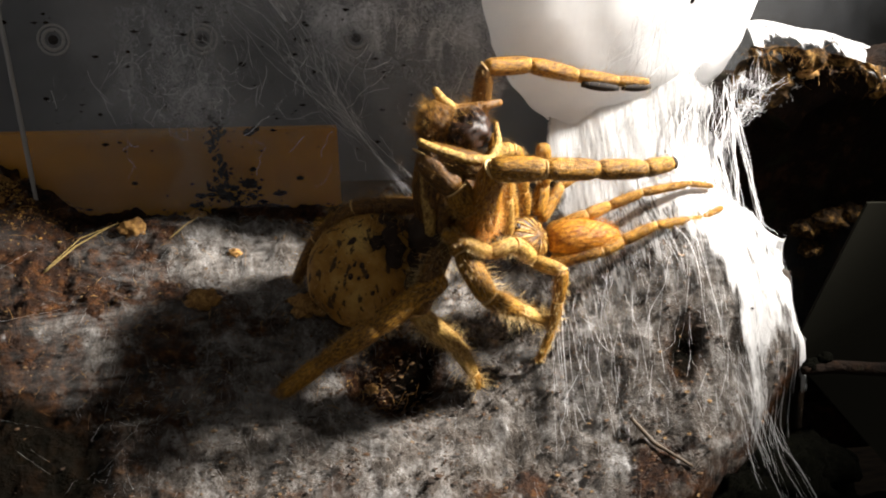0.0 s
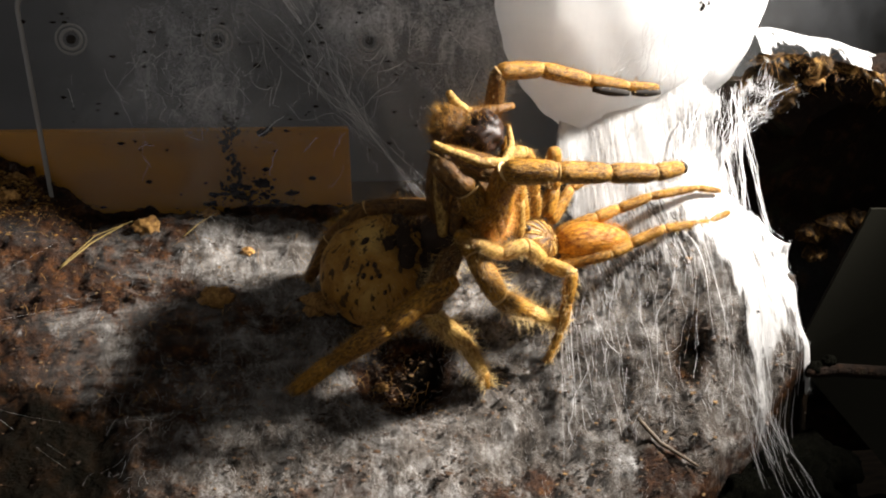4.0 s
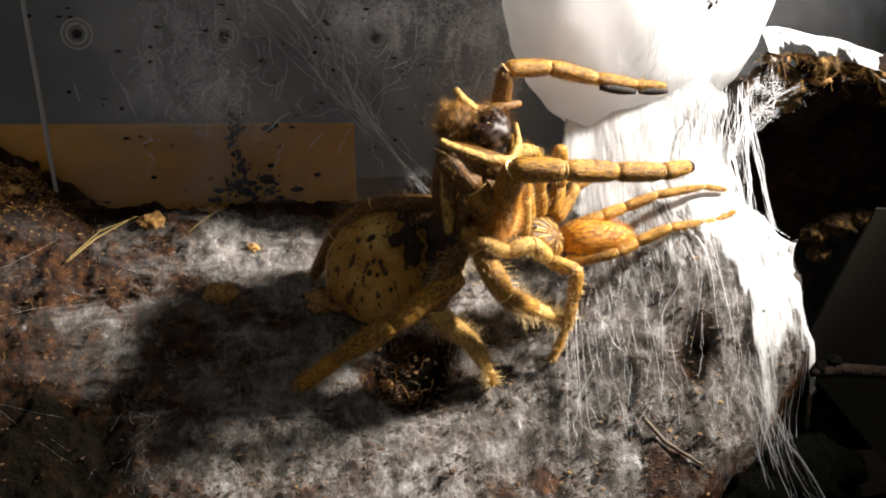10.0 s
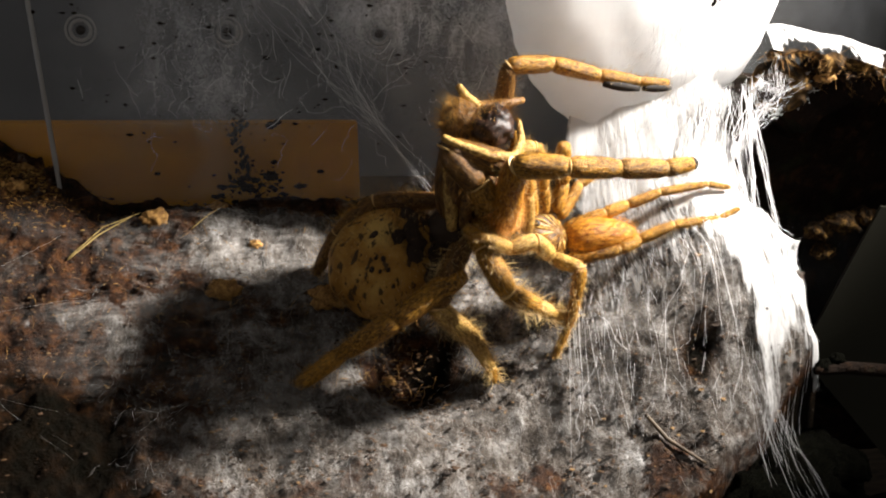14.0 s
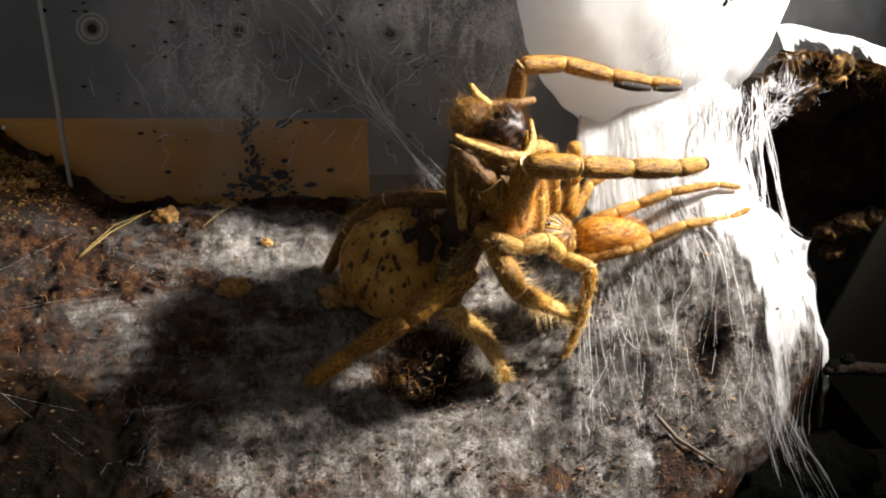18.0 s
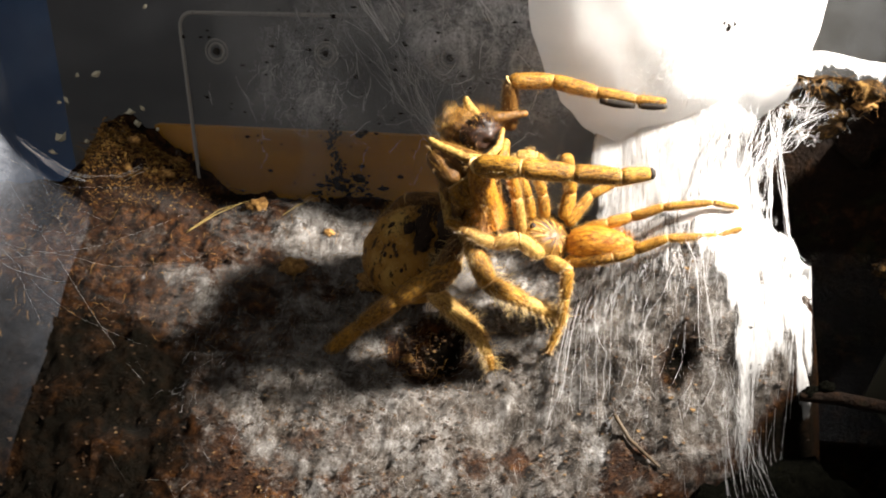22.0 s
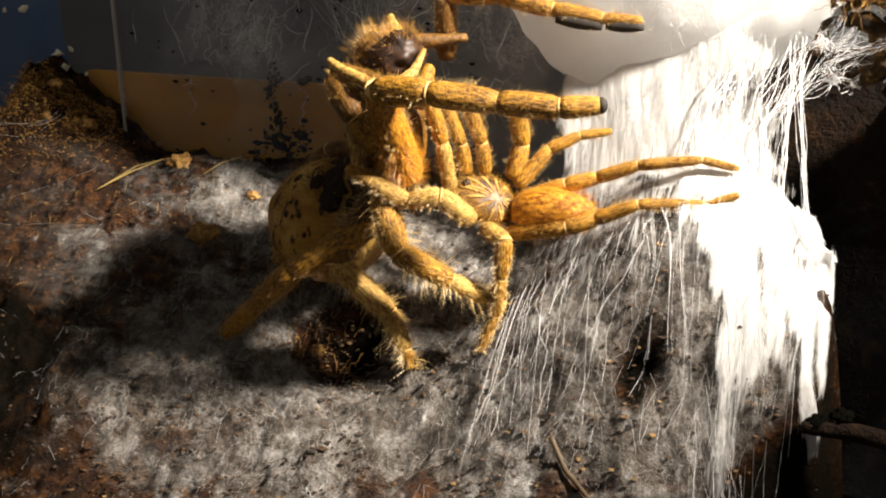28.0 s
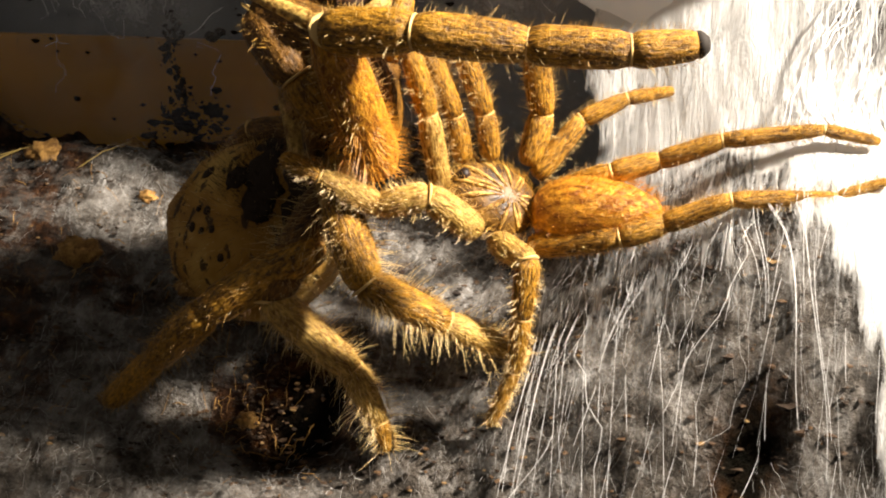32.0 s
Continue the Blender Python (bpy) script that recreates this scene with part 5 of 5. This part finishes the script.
def build_litter():
    """Coir fibres in the pit and on the bank."""
    rng = random.Random(37)
    pieces = []
    for _ in range(480):
        if rng.random() < 0.16:
            x, y = rng.gauss(-0.0185, 0.005), rng.gauss(0.1385, 0.004)
        else:
            x, y = rng.uniform(-0.15, -0.02), rng.uniform(0.13, 0.188)
        g, l = rng.uniform(0, 6.28), rng.uniform(0.0008, 0.003)
        a = V((x, y, soil(x, y) + rng.uniform(0, 0.0015)))
        x2, y2 = x + math.cos(g) * l, y + math.sin(g) * l
        b = V((x2, y2, soil(x2, y2) + rng.uniform(0.0002, 0.002)))
        pieces.append(thread(sagging(a, b, -0.0003, 4, 0.0006, rng), rng.choice((0.00002, 0.00004, 0.00007))))
    v, f = join_pieces(pieces)
    return tagged(mesh_object("coir_fibres", v, f, OCHRE, smooth=False), "short golden coir fibres in the soil", "soil", kind="stuff")


build_fall_threads()
build_bark_threads()
build_panel_web()
build_left_web()
build_ground_fibres()
build_crumbs()
build_litter()


def build_veil():
    """A thin sheet of web from the side wall down to the soil."""
    verts, faces, cover = [], [], []
    n = 40
    for j in range(n + 1):
        v = j / n
        for i in range(n + 1):
            u = i / n
            a = V((-0.162, 0.09 + 0.09 * u, 0.075 - 0.02 * u))
            x = -0.113 - 0.012 * u
            b = V((x, 0.085 + 0.085 * u, lie(x, 0.085 + 0.085 * u) + 0.001))
            p = a.lerp(b, v)
            p.x -= 0.018 * math.sin(math.pi * v) * 0.8
            p += noise.noise_vector(V((u * 4, v * 4, 0))) * 0.002
            verts.append(p)
            cover.append(smooth(u / 0.7) * (1 - 0.93 * smooth((v - 0.45) / 0.4) + 0.35 * spot(u, v, 0.9, 0.55, 0.2, 0.06)) * smooth((1.02 - u) / 0.06) * smooth(v / 0.25))
    w = n + 1
    for j in range(n):
        for i in range(n):
            a = j * w + i
            faces.append((a, a + 1, a + 1 + w, a + w))
    ob = mesh_object("web_veil", verts, faces, VEIL)
    ob.data.attributes.new("web", "FLOAT", "POINT").data.foreach_set("value", cover)
    return tagged(ob, "thin bluish-grey web veil down the side wall", "web")


build_veil()


def build_panel_haze():
    """A cloudy web stretched just before the vent panel, thinned to paint a cast shadow."""
    verts, faces, cover = [], [], []
    n = 100
    for j in range(n + 1):
        for i in range(n + 1):
            x, z = -0.098 + 0.125 * i / n, 0.016 + 0.068 * j / n
            verts.append((x, wall_y(z) - 0.003 - 0.0015 * noise.noise(V((x, z, 0)) * 60), z))
            # the two wide gaps mid-panel imitate a shadow; the small ones bare the rings
            cover.append((0.25 + 0.75 * smooth((z - 0.026) / 0.016)) * smooth(min(i, n - i) / 12) * smooth((n - j) / 12) * (0.6 + 0.6 * spot(x, z, -0.062, 0.05, 0.012, 0.012) + 0.9 * spot(x, z, -0.010, 0.062, 0.02, 0.013)) * (1 - 0.9 * spot(x, z, -0.03, 0.041, 0.019, 0.011)) * (1 - 0.8 * spot(x, z, -0.041, 0.053, 0.011, 0.01)) * (1 - 0.85 * spot(x, z, -0.056, 0.056, 0.0028, 0.0028)) * (1 - 0.85 * spot(x, z, -0.0196, 0.056, 0.0028, 0.0028)) * (0.45 + 0.55 * smooth((x + 0.085) / 0.025)))
    w = n + 1
    for j in range(n):
        for i in range(n):
            a = j * w + i
            faces.append((a, a + 1, a + 1 + w, a + w))
    ob = mesh_object("web_veil", verts, faces, HAZE)
    ob.data.attributes.new("web", "FLOAT", "POINT").data.foreach_set("value", cover)
    return tagged(ob, "cloudy grey web veil before the vent panel, thinned for a shadow", "web")


build_panel_haze()

# ---- small things ----


def build_stick(name, points, radii, mat, label, category):
    curve, rad = [], []
    for i in range(len(points) - 1):
        for k in range(6):
            u = k / 6
            curve.append(V(points[i]).lerp(V(points[i + 1]), u))
            rad.append((radii[i] * (1 - u) + radii[i + 1] * u) * (1 + 0.12 * noise.noise(V((i + u, len(points), 3)) * 2.2)))
    curve.append(V(points[-1]))
    rad.append(radii[-1])
    v, f = loop_tube(curve, rad, 9)
    return tagged(mesh_object(name, v, f, mat), label, category)


def on_soil(x, y, up=0.0):
    return (x, y, soil(x, y) + up)


build_stick("twig", [on_soil(0.0335, 0.1172, 0.002), on_soil(0.0375, 0.1125, 0.0012), on_soil(0.0445, 0.1065, 0.001)], [0.00045, 0.0005, 0.0003], TWIG, "thin dry brown twig lying on the web", "twig")
build_stick("straw", [on_soil(-0.0935, 0.1640, 0.0008), on_soil(-0.087, 0.1700, 0.0012), on_soil(-0.0797, 0.1738, 0.0012)], [0.0001, 0.0002, 0.00014], STRAW, "bent yellow straw on the soil", "straw")
build_stick("straw", [on_soil(-0.0935, 0.1650, 0.001), on_soil(-0.086, 0.1718, 0.0014), on_soil(-0.0775, 0.1752, 0.0014)], [0.0001, 0.00013, 0.0001], STRAW, "thin yellow straw beside a bent one", "straw")
build_stick("straw", [on_soil(-0.0655, 0.1690, 0.001), on_soil(-0.0615, 0.1715, 0.001), on_soil(-0.0575, 0.1745, 0.001)], [0.0001, 0.00012, 0.0001], STRAW, "short pale straw between soil lumps", "straw")
build_stick("branch", [(0.0738, 0.1205, -0.001), (0.082, 0.1205, -0.0005), (0.095, 0.121, -0.0025), (0.115, 0.122, -0.004)], [0.001, 0.0015, 0.0017, 0.002], BARK, "dark weathered branch running into the dark", "branch")


def build_lump(x, y, r, mat, label, seed, z=None, category="soil", thin=1.0, group=""):
    c = V((x, y, (soil(x, y) + r * 0.15) if z is None else z))
    ob = ellipsoid("soil_lump" if category == "soil" else "crumb", (0, 0, 0), (V((1, 0, 0)), V((0, 1, 0)), V((0, 0, 1))), (r * 1.2, r * thin, r * 0.8), mat, None, rough=0.5, rings=18, sides=24, seed=seed)
    ob.location = c
    return tagged(ob, label, category, group)


def build_chip(x, y, z, r, label):
    """A broken, sharp-edged chip."""
    rng = random.Random(int(x * -1e5))
    v, f = crumb_piece((0, 0, 0), r, rng)
    ob = mesh_object("crumb", [V((p.x, p.y * 0.6, p.z * 1.3)) for p in v], f, CREAM, smooth=False)
    ob.location, ob.rotation_euler = (x, y, z), (0, rng.uniform(-1, 1), 0)
    return tagged(ob, label, "crumb", "crumbs on the wall")


for x, y, r, seed in ((-0.0738, 0.1732, 0.0027, 1), (-0.0595, 0.1775, 0.0022, 2), (-0.0578, 0.1555, 0.0030, 3), (-0.034, 0.1520, 0.0034, 4), (-0.0505, 0.1660, 0.0013, 5), (-0.0208, 0.1375, 0.0014, 6)):
    build_lump(x, y, r, OCHRE, "crumbly ochre lump on the soil", seed, group="ochre lumps on the soil")
for x, y, z, r in ((-0.1321, 0.1931, 0.0468, 0.0013), (-0.1387, 0.1931, 0.0466, 0.0009), (-0.1435, 0.1918, 0.0388, 0.001), (-0.1456, 0.1899, 0.027, 0.0022), (-0.1216, 0.1913, 0.0357, 0.0013), (-0.1194, 0.1908, 0.0324, 0.0014), (-0.1173, 0.1915, 0.0371, 0.001), (-0.1251, 0.1901, 0.0287, 0.0016), (-0.1208, 0.1897, 0.0258, 0.001), (-0.1496, 0.1891, 0.0223, 0.0009), (-0.1125, 0.1905, 0.0309, 0.0008), (-0.1213, 0.183, 0.0127, 0.0014), (-0.1194, 0.183, 0.0088, 0.0008), (-0.1141, 0.1964, 0.0673, 0.0008), (-0.1303, 0.19, 0.0276, 0.0009), (-0.1372, 0.1897, 0.0263, 0.0008), (-0.1457, 0.1917, 0.0378, 0.0007)):
    build_chip(x, y, z, r, "cream crumb stuck to the plastic wall")
for x, z, r in ((-0.0462, 0.0336, 0.0011), (-0.0465, 0.021, 0.0016), (-0.074, 0.0218, 0.0006), (-0.034, 0.022, 0.0007), (-0.0445, 0.0345, 0.0008), (-0.06, 0.052, 0.0006), (-0.047, 0.05, 0.0007), (-0.072, 0.058, 0.0005), (-0.05, 0.062, 0.0005), (-0.1, 0.06, 0.0005), (-0.03, 0.048, 0.0005), (-0.016, 0.064, 0.0006)):
    build_lump(x, wall_y(z) - 0.0004, r, BARK, "dark soil speck stuck to the panel", int(x * -1e4), z, "crumb", 0.3, "specks on the panel")


def build_bank():
    """The heap of clods and crumbs against the back wall."""
    rng = random.Random(41)
    for i in range(8):
        x = rng.gauss(-0.121, 0.009)
        y = 0.1885 - rng.random() * 0.01
        r = rng.uniform(0.001, 0.0022)
        z = soil(x, y) + rng.random() ** 1.5 * 0.008 * math.exp(-((x + 0.121) / 0.01) ** 2)
        build_lump(x, y, r, OCHRE if rng.random() < 0.6 else BARK, "brown clod heaped against the plastic wall", i, z, "soil", group="clods against the wall")
    pieces = []
    for _ in range(6500):
        x = rng.gauss(-0.12, 0.013)
        y = 0.1895 - abs(rng.gauss(0, 0.007))
        top = 0.006 * math.exp(-((x + 0.1255) / 0.011) ** 2) * smooth((y - 0.172) / 0.016) * (0.8 + 0.6 * noise.noise(V((x, y, 0)) * 300))
        pieces.append(crumb_piece((x, y, soil(x, y) + top * rng.random()), rng.choice((0.0001, 0.00013, 0.00018, 0.00025, 0.0004)), rng))
    for _ in range(700):
        x = rng.gauss(-0.117, 0.012)
        y = 0.188 - abs(rng.gauss(0, 0.008))
        p = V((x, y, soil(x, y) + 0.004 * rng.random() * math.exp(-((x + 0.1255) / 0.011) ** 2)))
        q = p + V((rng.gauss(0, 0.0022), rng.gauss(0, 0.001), rng.uniform(0, 0.0022)))
        pieces.append(thread(sagging(p, q, -0.0004, 4, 0.0006, rng), rng.choice((0.00003, 0.00005, 0.00008))))
    v, f = join_pieces(pieces)
    tagged(mesh_object("bank_crumbs", v, f, MOSS_CRUMB, smooth=False), "orange-brown crumbs of the soil bank", "soil", kind="stuff")


build_bank()
tagged(plate("grey_sheet", [(0.0951, 0.1608, -0.0237), (0.1451, 0.1562, -0.0766), (0.1623, 0.1585, 0.02), (0.1089, 0.1631, 0.0195)], 0.001, DULL_PLASTIC), "dull grey plastic sheet beside the bark", "plastic sheet")


def build_bark_web():
    """Thin white web along the top of the bark's rim."""
    verts, faces, cover = [], [], []
    n, m = 110, 24
    for i in range(n + 1):
        u = i / n
        for j in range(m + 1):
            v = j / m
            x = 0.0715 + 0.06 * u
            y = 0.1735 - 0.011 * v + 0.0012 * noise.noise(V((u * 6, 1, 0)))
            z = 0.0638 - 0.02 * u * u - 0.0058 * v ** 1.6 + 0.0006 * noise.noise(V((u * 6, v * 1, 0))) + 0.00015 * noise.noise(V((u * 40, v * 6, 0)))
            verts.append((x, y, z))
            low = 0.78 - 0.35 * smooth(u / 0.12) * smooth((0.5 - u) / 0.2) + 0.3 * noise.noise(V((u * 16, 3, 0))) + 0.15 * noise.noise(V((u * 45, 5, 0)))
            cover.append(max(0.0, 0.7 * (1 - smooth((v - low) / 0.25)) - 0.25 * max(0.0, noise.noise(V((u * 30, v * 6, 1))))))
    for i in range(n):
        for j in range(m):
            a = i * (m + 1) + j
            faces.append((a, a + 1, a + m + 2, a + m + 1))
    ob = mesh_object("rim_web", verts, faces, TORN_SILK)
    layer = ob.data.attributes.new("web", "FLOAT", "POINT")
    layer.data.foreach_set("value", cover)
    return tagged(ob, "thin white web along the rim of the bark", "web")


def build_bark_moss():
    """The ragged crust of soil and moss that clings under the rim."""
    rng = random.Random(61)
    verts, faces = [], []
    n, m = 150, 34
    for i in range(n + 1):
        u = i / n
        drop = (0.0125 * (1.0 - 0.55 * u) - 0.0075 * smooth((0.2 - u) / 0.06)) * (0.75 + 0.55 * noise.noise(V((u * 9, 4, 0))) + 0.35 * noise.noise(V((u * 31, 2, 0))))
        for j in range(m + 1):
            v = j / m
            x = 0.0705 + 0.06 * u
            z = 0.0605 - 0.017 * u * u - drop * v
            p = V((x, 0.1655, z))
            y = 0.1645 + 0.0055 * v * v + 0.0028 * noise.noise(p * 170) + 0.0014 * noise.noise(p * 420)
            verts.append((x + 0.0008 * noise.noise(p * 300), y, z + 0.0008 * noise.noise(p * 280 + V((4, 0, 0)))))
    for i in range(n):
        for j in range(m):
            a = i * (m + 1) + j
            faces.append((a, a + 1, a + m + 2, a + m + 1))
    tagged(mesh_object("moss_crust", verts, faces, MOSS_SOIL), "ragged ochre soil and moss crust under the bark rim", "moss")
    fibres = []
    for _ in range(420):
        p = V(rng.choice(verts))
        q = p + V((rng.gauss(0, 0.0016), rng.uniform(-0.002, 0), rng.gauss(-0.0006, 0.0016)))
        fibres.append(thread(sagging(p, q, 0.0, 3, 0.0004, rng), rng.choice((0.00002, 0.00003, 0.00005))))
    v, f = join_pieces(fibres)
    tagged(mesh_object("moss_fibres", v, f, OCHRE, smooth=False), "short ochre moss fibres under the bark rim", "moss", kind="stuff")


def build_burrow_ring():
    """The mossy ring round a hole under the rim, patched with web."""
    n, m, verts, faces = 90, 16, [], []
    for i in range(n):
        a = 2 * math.pi * i / n
        c = V((0.0752 + 0.0058 * math.cos(a), 0.1675 - 0.0012 * math.cos(a), 0.0502 + 0.0054 * math.sin(a)))
        out = V((math.cos(a), 0, math.sin(a)))
        for j in range(m):
            b = 2 * math.pi * j / m
            p = c + out * math.cos(b) * 0.001 + V((0, 1, 0)) * math.sin(b) * 0.001
            r = 0.0017 * (0.75 + 0.5 * smooth(math.cos(a)) + 0.7 * noise.noise(p * 260) + 0.4 * noise.noise(p * 700))
            verts.append(c + out * math.cos(b) * r + V((0, 1, 0)) * math.sin(b) * r)
    for i in range(n):
        for j in range(m):
            faces.append((i * m + j, i * m + (j + 1) % m, (i + 1) % n * m + (j + 1) % m, (i + 1) % n * m + j))
    ring = tagged(mesh_object("moss_ring", verts, faces, MOSS_SOIL), "ochre moss ring round a hole, patched with web", "moss")
    rng = random.Random(71)
    for x, z, r in ((0.0812, 0.0492, 0.0016), (0.0806, 0.0532, 0.001), (0.0727, 0.0452, 0.0011), (0.0762, 0.0443, 0.0008), (0.0700, 0.0522, 0.0009)):
        pieces = []
        for _ in range(46):
            p = V((x + rng.gauss(0, r * 0.6), 0.1655 + rng.uniform(-0.0004, 0.0006), z + rng.gauss(0, r * 0.6)))
            q = p + V((rng.gauss(0, r), rng.uniform(-0.0004, 0.0004), rng.gauss(0, r)))
            pieces.append(thread(sagging(p, q, 0, 4, r * 0.4, rng), rng.choice((0.00004, 0.00007, 0.0001))))
        v, f = join_pieces(pieces)
        tagged(mesh_object("web_patch", v, f, STRAND, ring, smooth=False), kind="stuff")
    return ring


build_bark_web()
build_bark_moss()
build_burrow_ring()
for i, (x, y, z, r) in enumerate(((0.0818, 0.1665, 0.0562, 0.0016), (0.0865, 0.166, 0.0535, 0.0021), (0.0925, 0.166, 0.0535, 0.0018))):
    build_lump(x, y, r, OCHRE if i % 2 else BARK, "mossy ochre clump clinging to the bark rim", i + 50, z, group="clumps on the bark rim")
for i, (x, y, z, r) in enumerate(((0.1045, 0.171, 0.0115, 0.0036), (0.0985, 0.172, 0.0085, 0.003), (0.110, 0.171, 0.0135, 0.0028), (0.1005, 0.171, 0.003, 0.0026))):
    build_lump(x, y, r, MOSS_SOIL, "orange mossy lump inside the bark hollow", i + 70, z, group="lumps in the bark hollow")
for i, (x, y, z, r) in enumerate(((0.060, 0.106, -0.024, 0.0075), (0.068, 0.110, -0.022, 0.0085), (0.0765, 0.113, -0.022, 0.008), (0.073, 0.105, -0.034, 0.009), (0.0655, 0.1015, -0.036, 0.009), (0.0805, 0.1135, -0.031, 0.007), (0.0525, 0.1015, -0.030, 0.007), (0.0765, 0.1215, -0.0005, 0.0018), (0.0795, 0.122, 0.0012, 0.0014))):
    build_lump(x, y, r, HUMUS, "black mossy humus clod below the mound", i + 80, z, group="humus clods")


def motions():
    """Nothing but the camera moves."""


motions()
